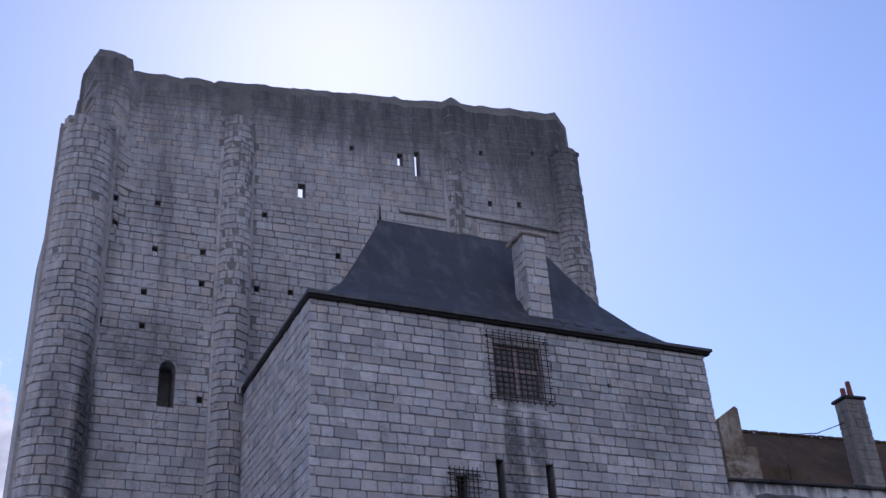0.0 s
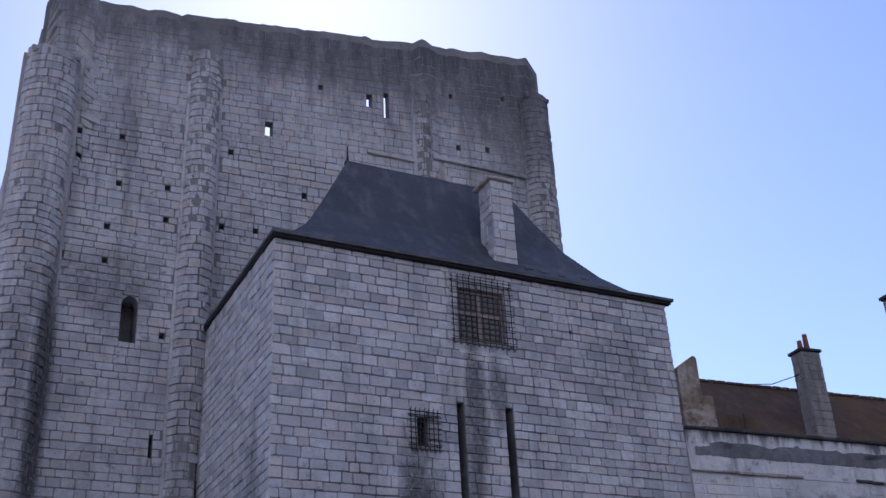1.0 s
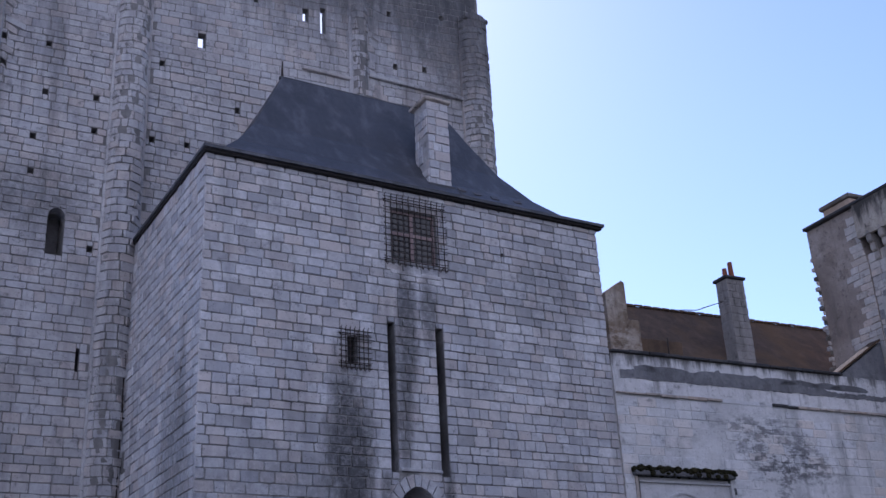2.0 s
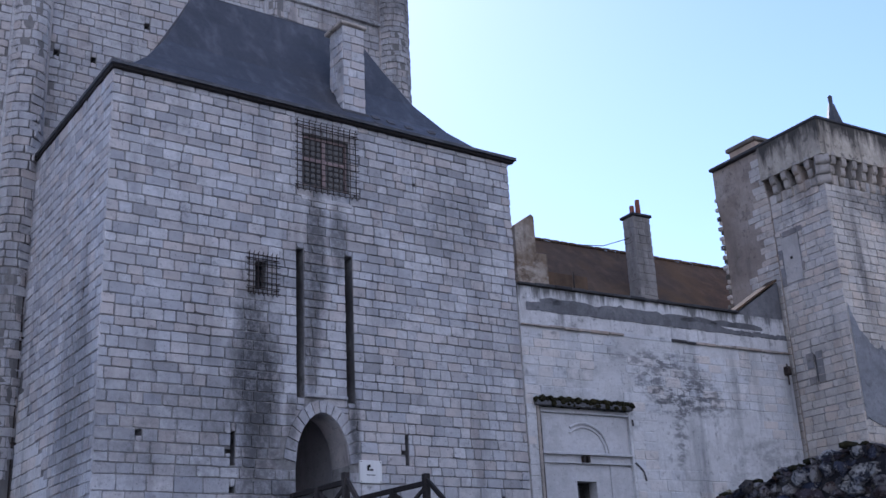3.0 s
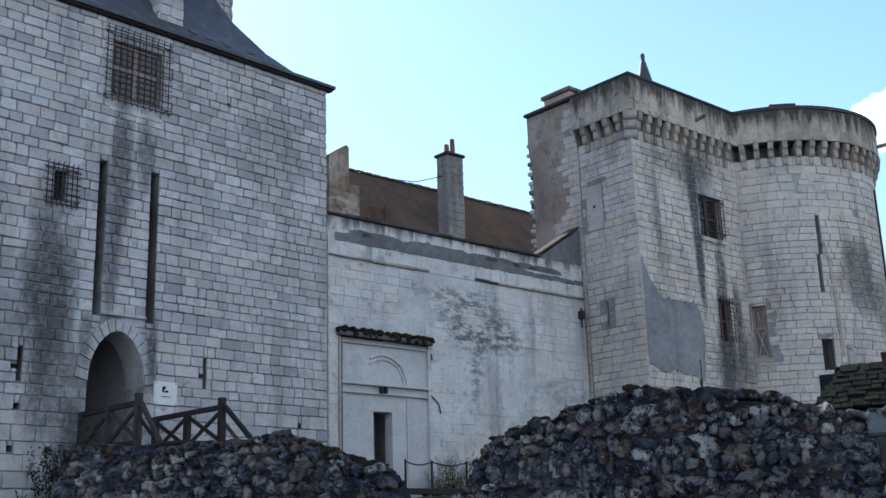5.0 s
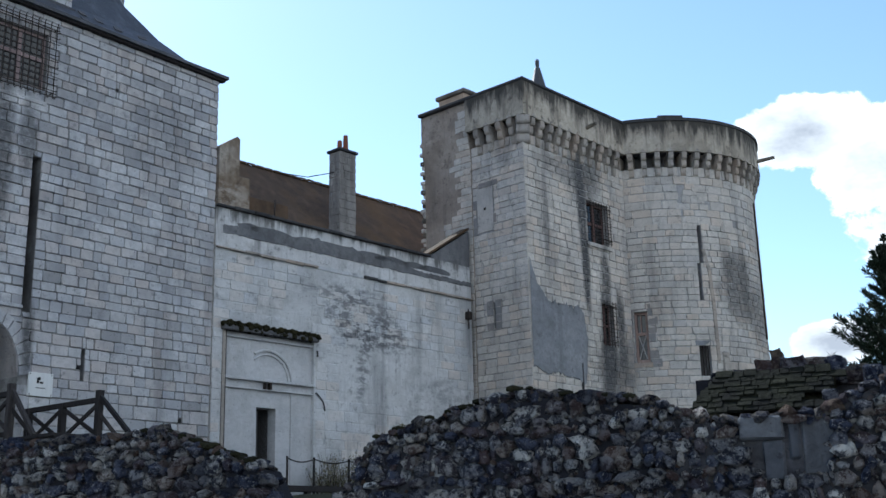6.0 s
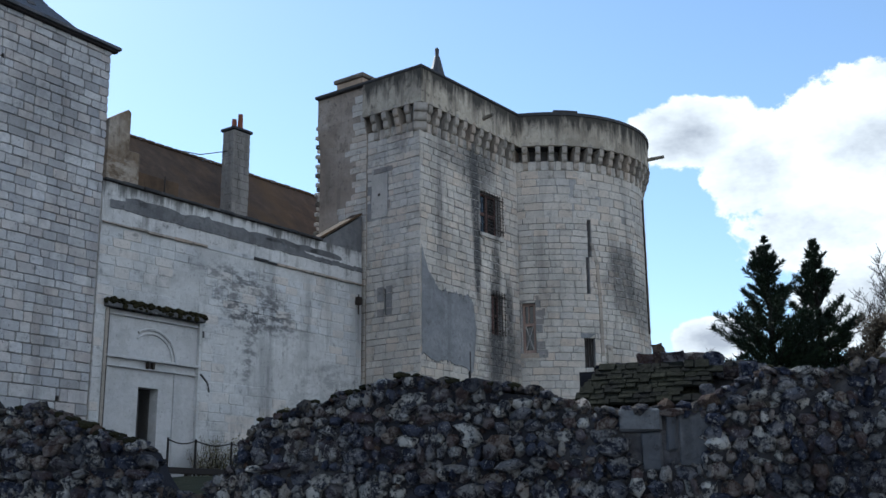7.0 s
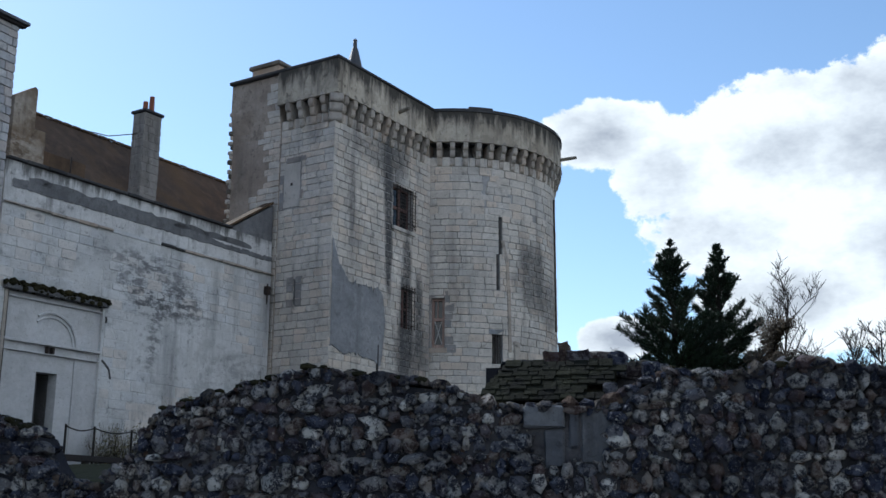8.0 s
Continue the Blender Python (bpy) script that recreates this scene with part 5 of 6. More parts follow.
# ---- round tower ----
def build_round_tower():
    rng = random.Random(53)
    tower = thing("round_tower", ROUND_AT, 0, "round limestone tower with a machicolated parapet", "castle tower")
    R, RP = 4.64, 4.98

    def face(u, d, z):
        a = u / R
        return ((R - d) * math.sin(a), -(R - d) * math.cos(a), z)

    def deg(a):
        return radians(a) * R

    win = (deg(-46.4), deg(-39.6), 8.3, 10.35)
    low = (deg(-15.2), deg(-9.4), 7.7, 8.9)
    slot = (deg(-11.3), deg(-9.3), 12.3, 13.9)
    slot2 = (deg(-12.6), deg(-10.8), 10.75, 12.3)
    openings = [win, low, slot, slot2]
    us = cuts(deg(-180), deg(180), deg(5), *[v for o in openings for v in o[:2]])
    zs = cuts(0, 16.4, 3.0, *[v for o in openings for v in o[2:]])
    body = part("tower_wall", slab(us[:-1] + [us[-1]], zs, openings, 0.9, face), joint_pale, tower, "round wall of pale limestone courses")
    # darker mortar here puts shade into the gaps between corbels
    part("gallery_wall", slab(cuts(deg(-180), deg(180), deg(8)), [16.4, 17.4], [], 0.4, lambda u, d, z: face(u, 0.5 + d, z)), keep_mortar, tower)
    part("tower_deck", slab(cuts(deg(-180), deg(180), deg(10)), [17.0, 17.2], [], R - 0.05, lambda u, d, z: face(u, 0.02 + d, z)), slab_stone, tower)

    def outer(u, d, z):
        a = u / R
        return ((RP - d) * math.sin(a), -(RP - d) * math.cos(a), z)

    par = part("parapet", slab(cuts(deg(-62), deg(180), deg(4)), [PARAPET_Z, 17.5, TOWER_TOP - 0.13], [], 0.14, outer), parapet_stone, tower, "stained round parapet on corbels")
    part("coping", slab(cuts(deg(-60), deg(180), deg(4)), [TOWER_TOP - 0.13, TOWER_TOP], [], 0.4, lambda u, d, z: outer(u, d - 0.05, z)), coping_stone, par, "blackened coping")
    part("coping_patch", slab(cuts(deg(-28), deg(-16), deg(4)), [TOWER_TOP, TOWER_TOP + 0.09], [], 0.4, lambda u, d, z: outer(u, d - 0.05, z)), coping_stone, par)
    # added cover, blocks light from above so the corbel gaps stay dark
    part("gallery_floor", slab(cuts(deg(-62), deg(180), deg(8)), [17.4, 17.5], [], 1.2, lambda u, d, z: outer(u, d + 0.14, z)), slab_stone, tower)
    me = corbel_mesh(RP - R, PARAPET_Z - CORBEL_Z, 0.21)
    for i in range(31):
        a = -49 + i * 6.55
        ob = new("corbel", me)
        ob.parent = tower
        ob.matrix_basis = pose(0, 0, 0, 0, 0, a) @ pose(0, -R + 0.01, CORBEL_Z)
        bm = bmesh.new()
        m = pose(0, 0, 0, 0, 0, a) @ Matrix.Translation((0, -RP - 0.012, PARAPET_Z))
        vs = [bm.verts.new(m @ Vector(p)) for p in ((-0.13, -0.02, 0), (0.13, -0.02, 0), (0, -0.02, 0.16), (-0.13, 0.03, 0), (0.13, 0.03, 0), (0, 0.03, 0.16))]
        for q in ((0, 1, 2), (3, 5, 4), (0, 3, 4, 1), (1, 4, 5, 2), (2, 5, 3, 0)):
            bm.faces.new([vs[k] for k in q])
        part("corbel_point", bm, corbel_stone, par)
    bm = bmesh.new()
    a = radians(41)
    tube(bm, [((RP - 0.1) * math.sin(a), -(RP - 0.1) * math.cos(a), 17.42), ((RP + 0.75) * math.sin(a), -(RP + 0.75) * math.cos(a), 17.5)], 0.09, 8, 0.8)
    part("water_spout", bm, soot_render, tower)
    # window with a cross-braced shutter
    frame_ = part("window", fbox(face, win[0], win[1], 0.16, 0.26, win[2], win[2] + 0.14), red_wood, tower, "faded red wooden window with crossed braces")
    for a, b, c, d in ((win[0], win[0] + 0.1, win[2] + 0.14, win[3]), (win[1] - 0.1, win[1], win[2] + 0.14, win[3]), (win[0] + 0.1, win[1] - 0.1, win[3] - 0.1, win[3]), (win[0] + 0.1, win[1] - 0.1, 9.42, 9.54), (-3.5 - 0.02, -3.5 + 0.02, 9.54, 10.25)):
        part("rail", fbox(face, a, b, 0.14, 0.26, c, d), red_wood, frame_)
    part("pane", fbox(face, win[0] + 0.1, win[1] - 0.1, 0.24, 0.25, win[2] + 0.14, win[3] - 0.1), glass, frame_)
    for a, b in ((win[0] + 0.12, win[1] - 0.12), (win[1] - 0.12, win[0] + 0.12)):
        bm = bmesh.new()
        beam(bm, face(a, 0.18, 8.46), face(b, 0.18, 9.42), 0.03, 0.05)
        part("brace", bm, pale_wood, frame_)
    part("sill", fbox(face, win[0] - 0.1, win[1] + 0.1, -0.06, 0.2, win[2] - 0.2, win[2] - 0.01), corbel_stone, body)
    for i in range(7):
        z = 8.1 + i * 0.34
        for a, b in ((win[0] - rng.uniform(0.25, 0.5), win[0] - 0.02), (win[1] + 0.02, win[1] + rng.uniform(0.2, 0.5))):
            if rng.random() < 0.8:
                part("patch_stone", fbox(face, a, b, -0.042, 0.05, z, z + 0.32), patch_stone, frame_)
    part("patch_stone", fbox(face, win[0] - 0.1, win[1] + 0.15, -0.042, 0.05, win[3] + 0.02, win[3] + 0.3), patch_stone, frame_)
    # barred lower opening, backed by a panel in the interior shade tone
    bars = part("barred_opening", fbox(face, low[0], low[1], 0.6, 0.64, low[2], low[3]), dark_room, tower, "dark opening with iron bars")
    for i in range(4):
        u = low[0] + (low[1] - low[0]) * (i + 0.5) / 4
        bm = bmesh.new()
        tube(bm, [face(u, 0.1, low[2]), face(u, 0.1, low[3])], 0.016, 5)
        part("bar", bm, iron, bars)
    part("lintel", fbox(face, low[0] - 0.15, low[1] + 0.15, -0.045, 0.1, low[3] + 0.01, low[3] + 0.2), grey_mortar, body)
    # sloping scar beside the slot
    bm = bmesh.new()
    for (u0, z0), (u1, z1) in (((deg(-9.2), 12.9), (deg(-6.5), 12.0)), ((deg(-6.5), 12.0), (deg(-5.5), 10.6)), ((deg(-5.5), 10.6), (deg(-5.2), 8.2))):
        beam(bm, face(u0, 0.0, z0), face(u1, 0.0, z1), 0.1, 0.16)
    part("scar", bm, corbel_stone, body)
    bm = bmesh.new()
    box(bm, -0.18, 0.18, -0.1, 0.1, -0.9, 0.7, 0.06, Matrix.Translation(face(deg(-1.2), 0, 8.0)))
    part("buttress_stub", bm, corbel_stone, body)
    pipe = bmesh.new()
    tube(pipe, [face(deg(38), -0.06, 9.5), face(deg(38), -0.06, 15.5)], 0.04, 6)
    part("downpipe", pipe, iron, tower)
    rects = courses(rng, deg(-66), deg(75), 4.0, 16.4, 0.285, (0.36, 0.68), openings, lambda u, z: z > 13.9 and noise.noise((u * 0.5, z * 0.4, 3)) > -0.35)
    masonry(rects, face, tower_stone, body, lambda u, z: 8.0 < z < 13.9 and deg(-50) < u < deg(20), rng, proud=0.03)
    rects = courses(rng, deg(-66), deg(75), 13.9, 16.4, 0.32, (0.5, 0.8), [], lambda u, z: noise.noise((u * 0.5, z * 0.4, 3)) <= -0.35)
    masonry(rects, face, tower_stone, body, lambda u, z: False, rng, proud=0.03)
    link = thing("link_wall", TOWER_AT, WALL_YAW, "short limestone wall joining the two towers", "castle wall", "", "structure")
    part("link", boxed(6.9, 9.2, 1.8, 3.2, 0, 17.3), tower_stone, link)


build_round_tower()


# ---- house behind the curtain wall ----
def build_rear_house():
    rng = random.Random(61)
    house = thing("rear_house", WALL_AT, WALL_YAW, "house with a long brown tiled roof behind the wall", "house")
    part("wall", boxed(4.5, 17.6, 3.0, 9.4, 0, 12.4), plaster, house)
    bm = bmesh.new()
    prof = [(2.6, 12.2), (6.1, 15.85), (9.7, 12.2), (9.7, 12.0), (6.1, 15.6), (2.6, 12.0)]
    a, b = [bm.verts.new((3.4, y, z)) for y, z in prof], [bm.verts.new((17.8, y, z)) for y, z in prof]
    bm.faces.new(a)
    bm.faces.new(b[::-1])
    for i in range(6):
        j = (i + 1) % 6
        bm.faces.new((a[i], a[j], b[j], b[i]))
    roof = part("roof", bm, clay_tiles, house, "brown clay tile roof")
    for i in range(33):
        u = 3.5 + i * 0.43
        bm = bmesh.new()
        box(bm, u, u + 0.4, 6.0, 6.2, 15.8, 15.93 + rng.uniform(-0.01, 0.02), 0.04)
        part("ridge_tile", bm, clay_tiles, roof)
    part("gable_wall", boxed(4.3, 5.2, 3.0, 9.4, 0, 12.4), plaster, house)
    bm = bmesh.new()
    prof = [(1.98, 0), (2.82, 0), (2.82, 15.22), (2.7, 15.3), (1.98, 14.8)]
    a, b = [bm.verts.new((u, 2.7, z)) for u, z in prof], [bm.verts.new((u, 3.15, z)) for u, z in prof]
    bm.faces.new(a)
    bm.faces.new(b[::-1])
    for i in range(5):
        j = (i + 1) % 5
        bm.faces.new((a[i], a[j], b[j], b[i]))
    pier = part("gable_pier", bm, pier_render, house, "streaked brown gable pier")
    part("pier_step", boxed(2.82, 3.3, 2.72, 3.1, 0, 13.9, bevel=0.02), pier_render, pier)
    part("verge_wall", boxed(3.5, 5.3, 3.1, 3.4, 0, 13.4), clay_tiles, house)
    CU, CD, CZ = 7.48, 2.75, 16.01
    chim = part("chimney", boxed(CU, CU + 0.8, CD, CD + 0.6, 11.0, CZ, bevel=0.02), chimney_stone, house, "tall stone chimney with terracotta pots")
    masonry(courses(rng, CU - 0.01, CU + 0.81, 11.4, CZ - 0.02, 0.3, (0.28, 0.5), []), lambda u, d, z: (u, CD + d, z), chimney_stone, chim, lambda u, z: True, rng, proud=0.02)
    masonry(courses(rng, 0.0, 0.6, 11.4, CZ - 0.02, 0.3, (0.25, 0.4), []), lambda u, d, z: (CU + d, CD + 0.6 - u, z), chimney_stone, chim, lambda u, z: True, rng, proud=0.02)
    part("cap", boxed(CU - 0.08, CU + 0.88, CD - 0.08, CD + 0.68, CZ, CZ + 0.11, bevel=0.02), coping_stone, chim)
    for u, h in ((CU + 0.26, 0.41), (CU + 0.56, 0.7)):
        bm = bmesh.new()
        tube(bm, [(u, CD + 0.3, CZ + 0.1), (u, CD + 0.3, CZ + 0.1 + h)], 0.11, 10, 0.8)
        part("pot", bm, terracotta, chim)
    bm = bmesh.new()
    tube(bm, [(CU, CD + 0.3, 15.2), (7.3, 4.4, 15.3), (7.3, 6.1, 15.9)], 0.018, 5)
    part("cable", bm, iron, house)
    bm = bmesh.new()
    tube(bm, [(4.45, 2.8, 12.3), (4.45, 2.8, 13.4)], 0.03, 5)
    part("vent_pipe", bm, iron, house)


build_rear_house()


# ---- wooden bridge in front of the gate ----
def build_bridge():
    bridge = thing("wooden_bridge", GATE_AT, GATE_YAW, "dark weathered wooden footbridge with cross-braced rails", "bridge")
    for i in range(16):
        d = -0.15 - i * 0.28
        part("deck_plank", boxed(4.85, 7.1, d - 0.26, d, 3.86, 3.93, bevel=0.008), old_wood, bridge)
    for u in (5.0, 6.0, 6.95):
        part("joist", boxed(u - 0.09, u + 0.09, -4.6, -0.06, 3.62, 3.86, bevel=0.01), old_wood, bridge)
    for d in (-2.6, -4.4):
        for u in (5.0, 6.95):
            p = GATE_AT + GU * u + GN * d
            part("trestle_post", boxed(u - 0.1, u + 0.1, d - 0.1, d + 0.1, ground_height(p.x, p.y) - 0.2, 3.62, bevel=0.01), old_wood, bridge)
    for u, end, far in ((5.0, -2.68, -3.6), (7.0, -3.02, -4.3)):
        rail = part("rail", boxed(u - 0.05, u + 0.05, end, -0.08, 4.86, 4.98, bevel=0.01), old_wood, bridge)
        part("bottom_rail", boxed(u - 0.05, u + 0.05, end, -0.08, 4.0, 4.1, bevel=0.01), old_wood, rail)
        mid = (end - 0.1) / 2
        for d in (end, mid, -0.12):
            part("post", boxed(u - 0.075, u + 0.075, d - 0.075, d + 0.075, 3.9, 5.14 if d == end else 4.97, bevel=0.01), old_wood, rail)
        for a, b in ((end, mid), (mid, -0.12)):
            for z0, z1 in ((4.1, 4.86), (4.86, 4.1)):
                bm = bmesh.new()
                beam(bm, (u, a - 0.02, z0), (u, b + 0.02, z1), 0.06, 0.09)
                part("brace", bm, old_wood, rail)
        bm = bmesh.new()
        beam(bm, (u, end - 0.03, 5.0), (u + 0.05, far, 3.95), 0.09, 0.1)
        part("raking_strut", bm, old_wood, rail)
        bm = bmesh.new()
        beam(bm, (u, end - 0.03, 4.6), (u + 0.45, end - 0.35, 3.9), 0.08, 0.09)
        part("raking_strut", bm, old_wood, rail)
    # low trestle and chain fence before the portal
    fence = thing("portal_fence", WALL_AT, WALL_YAW, "low wooden trestle with stakes and rope before the portal", "fence")
    part("beam", boxed(0.3, 3.4, -2.1, -1.9, 3.05, 3.22, bevel=0.01), old_wood, fence)
    for u in (1.0, 2.0, 3.0):
        p = WALL_AT + WU * u + WN * -2.0
        part("post", boxed(u - 0.08, u + 0.08, -2.08, -1.92, ground_height(p.x, p.y) - 0.3, 3.05, bevel=0.01), old_wood, fence)
        bm = bmesh.new()
        beam(bm, (u, -2.0, 3.05), (u + 0.45, -2.0, 2.6), 0.07, 0.09)
        part("strut", bm, old_wood, fence)
    for u in (1.25, 2.24, 3.6, 5.2):
        bm = bmesh.new()
        p = WALL_AT + WU * u + WN * -2.0
        tube(bm, [(u, -2.0, ground_height(p.x, p.y) - 0.2), (u, -2.0, 4.03)], 0.035, 6)
        part("stake", bm, old_wood, fence)
    for a, b in ((1.25, 2.24), (2.24, 3.6), (3.6, 5.2)):
        bm = bmesh.new()
        tube(bm, [(a + (b - a) * i / 6, -2.0, 3.98 - 0.1 * math.sin(math.pi * i / 6)) for i in range(7)], 0.02, 5)
        part("rope", bm, old_wood, fence)


build_bridge()


# ---- ruined rubble wall ----
RUIN_TOPS = [(-0.4, 2.9), (0.06, 3.1), (0.3, 3.45), (1.5, 3.3), (3.3, 3.3), (4.6, 3.36), (5.25, 3.1), (5.8, 2.92), (6.3, 2.76), (6.65, 2.15), (7.0, 2.02), (7.4, 2.02), (7.8, 2.35), (8.2, 3.0), (9.0, 3.22), (9.9, 3.45),
             (10.45, 3.6), (11.25, 3.47), (12.2, 3.36), (12.8, 3.1), (13.2, 3.05), (14.4, 3.05), (14.9, 3.3), (15.3, 3.5), (16.1, 3.43), (17.0, 3.58), (18.0, 3.42), (22.0, 3.5), (30.0, 3.5)]


def ruin_top(u):
    for (a, za), (b, zb) in zip(RUIN_TOPS, RUIN_TOPS[1:]):
        if u <= b:
            return za + (zb - za) * max(0.0, (u - a)) / (b - a)
    return 3.5


def rubble_mesh(seed, k=7):
    """An irregular flat-faced stone of unit size, its back in the wall."""
    rng = random.Random(seed)
    vs, fs = [], []
    turn = rng.random() * 6
    rim = [(math.cos(turn + math.tau * i / k) * rng.uniform(0.38, 0.64), math.sin(turn + math.tau * i / k) * rng.uniform(0.38, 0.64)) for i in range(k)]
    for d, s in ((0.3, 0.95), (-0.12, 1.0), (-0.3, 0.8)):
        vs += [(x * s + rng.uniform(-0.07, 0.07), d + rng.uniform(-0.12, 0.12), z * s + rng.uniform(-0.07, 0.07)) for x, z in rim]
    vs.append((rng.uniform(-0.1, 0.1), -0.34 + rng.uniform(-0.12, 0.1), rng.uniform(-0.1, 0.1)))
    for r in (0, k):
        fs += [(r + i, r + (i + 1) % k, r + k + (i + 1) % k, r + k + i) for i in range(k)]
    fs += [(2 * k + i, 2 * k + (i + 1) % k, 3 * k) for i in range(k)]
    return vs, fs


def build_ruin():
    rng = random.Random(71)
    ruin = thing("ruined_wall", RUIN_AT, RUIN_YAW, "ruined dark rubble wall with a ragged broken top", "rubble wall")

    def face(u, d, z):
        top = ruin_top(u) - 0.06 + 0.07 * noise.noise((u * 2.3, 2.2, 0))
        return (u, d + 0.05 * noise.noise((u * 1.3, z * 1.5, 6)), z * top / 3.0)

    core = part("core", slab(cuts(-0.3, 30, 0.22), cuts(0, 3.0, 0.3), [], 0.75, face), rubble_core, ruin, "crumbling lime mortar core darkened for crevice shade")
    shapes = [rubble_mesh(900 + i, (5, 6, 7)[i % 3]) for i in range(14)]
    meshes = []
    for vs, fs in shapes:
        me = bpy.data.meshes.new("rubble")
        me.from_pydata(vs, [], fs)
        me.materials.append(rubble_stone)
        meshes.append(me)
    singles, jv, jf, kv, kf = 0, [], [], [], []
    slabs = (13.5, 14.45, 2.35, 2.98)

    def lay(u, d, z, w, deep, h, lean, single, crest=False):
        nonlocal singles
        i = rng.randrange(14)
        cv, cf = (kv, kf) if crest else (jv, jf)
        m = Matrix.Translation((u, d, z)) @ Euler((rng.uniform(-0.15, 0.15), lean, rng.uniform(-0.2, 0.2))).to_matrix().to_4x4() @ Matrix.Diagonal((w, deep, h, 1))
        if single and singles < 300:
            singles += 1
            ob = new("rubble", meshes[i])
            ob.parent = core
            ob.matrix_basis = m
        else:
            b = len(cv)
            vs, fs = shapes[i]
            cv.extend(tuple(m @ Vector(v)) for v in vs)
            cf.extend(tuple(b + k for k in f) for f in fs)

    z = 0.1
    while z < 3.7:
        h = rng.uniform(0.12, 0.24)
        u = -0.3
        while u < 22:
            w = rng.choice((0.12, 0.16, 0.2, 0.25, 0.31, 0.4)) * rng.uniform(0.85, 1.15) * (1.0 if u < 14 else 0.78)
            zc = z + h / 2 + rng.uniform(-0.04, 0.04)
            uc = u + w / 2
            if zc + h * 0.3 < ruin_top(uc) and not (slabs[0] < uc < slabs[1] and slabs[2] < zc < slabs[3]):
                lay(uc, rng.uniform(-0.07, 0.05), zc, w * 0.97, rng.uniform(0.2, 0.44), h * rng.uniform(0.85, 1.3), rng.uniform(-0.3, 0.3), zc > 1.9 and 8.0 < uc < 16)
            u += w
        z += h * 0.92
    # loose stones along the broken crest
    u = -0.25
    while u < 22:
        w = rng.uniform(0.1, 0.27)
        for d in (0.06, 0.4):
            if rng.random() < 0.85:
                h = rng.uniform(0.07, 0.24) if d < 0.2 else rng.uniform(0.06, 0.16)
                lay(u + w / 2, d + rng.uniform(-0.05, 0.1), ruin_top(u + w / 2) - 0.02 + h * 0.15, w * 1.15, 0.5, h, rng.uniform(-0.5, 0.5), False, rng.random() < 0.8)
        u += w * 0.85
    # lumps of mossy mortar and small stones clinging to the broken edge
    for i in range(1500):
        u = rng.uniform(-0.2, 20)
        s = rng.uniform(0.03, 0.1)
        bump = 0.09 * max(0.0, noise.noise((u * 2.1, 5.5, 0))) + 0.05 * noise.noise((u * 6.0, 1.5, 0))
        lay(u, rng.uniform(-0.1, 0.3), ruin_top(u) + bump - rng.uniform(0.0, 0.16) * rng.random(), s * rng.uniform(0.9, 1.8), s * 1.3, s, rng.uniform(-1, 1), False, True)
    # small chips and pins between the stones
    for i in range(5500):
        u, zz = rng.uniform(-0.2, 20), rng.uniform(1.2, 3.6)
        if zz < ruin_top(u) - 0.05 and not (slabs[0] < u < slabs[1] and slabs[2] < zz < slabs[3]):
            s = rng.uniform(0.03, 0.09)
            lay(u, -0.01 + rng.uniform(-0.03, 0.02), zz, s * rng.uniform(0.8, 1.8), s, s, rng.uniform(-1, 1), False, rng.random() < 0.6)
    me = bpy.data.meshes.new("rubble_field")
    me.from_pydata(jv, [], jf)
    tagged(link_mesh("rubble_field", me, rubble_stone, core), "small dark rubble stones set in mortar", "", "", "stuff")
    me = bpy.data.meshes.new("crest_rubble")
    me.from_pydata(kv, [], kf)
    tagged(link_mesh("crest_rubble", me, crest_rubble, core), "blackened mossy stones on the broken top", "", "", "stuff")
    # remains of a window in the ruin
    for a, b, c, d, out, tilt, stone in ((13.38, 13.93, 2.76, 3.06, 0.1, 0.5, ruin_slab), (13.98, 14.12, 2.5, 3.04, 0.05, -1, ruin_slab), (14.14, 14.56, 2.3, 3.04, 0.03, 1, ruin_slab), (13.66, 13.93, 2.25, 2.74, 0.06, -0.6, ruin_slab)):
        m = Matrix.Translation(((a + b) / 2, 0, (c + d) / 2)) @ Euler((0, radians(tilt), 0)).to_matrix().to_4x4() @ Matrix.Translation((-(a + b) / 2, 0, -(c + d) / 2))
        bm = boxed(a, b, -out, 0.2, c, d, bevel=0.03, m=m)
        for v in bm.verts:
            v.co += Vector((rng.uniform(-0.012, 0.012), rng.uniform(-0.015, 0.01), rng.uniform(-0.012, 0.012)))
        part("dressed_slab", bm, stone, ruin, "weathered dressed stone slab")
    # moss cushions on the crest
    bm = bmesh.new()
    for i in range(300):
        u = rng.choice((rng.uniform(0.2, 1.2), rng.uniform(4, 6.2), rng.uniform(8.2, 12.5), rng.uniform(15, 19)))
        bmesh.ops.create_icosphere(bm, subdivisions=1, radius=rng.uniform(0.03, 0.09), matrix=Matrix.Translation((u, rng.uniform(-0.05, 0.4), ruin_top(u) + rng.uniform(0, 0.07))) @ Matrix.Diagonal((1.4, 1.2, 0.7, 1)))
    tagged(part("moss_growth", bm, moss, ruin, "dark moss cushions on the crest"), kind="stuff")

    # lean-to roof of mossy stone tiles behind the ruin
    shed = thing("ruined_outbuilding", RUIN_AT, RUIN_YAW, "ruined low outbuilding with a mossy stone-tiled roof", "outbuilding")
    part("wall", boxed(12.7, 15.0, 1.3, 1.9, 0, 3.75), rubble_core, shed)
    lo, hi = Vector((0, 0.35, 3.15)), Vector((0, 1.1, 3.76))
    bm = bmesh.new()
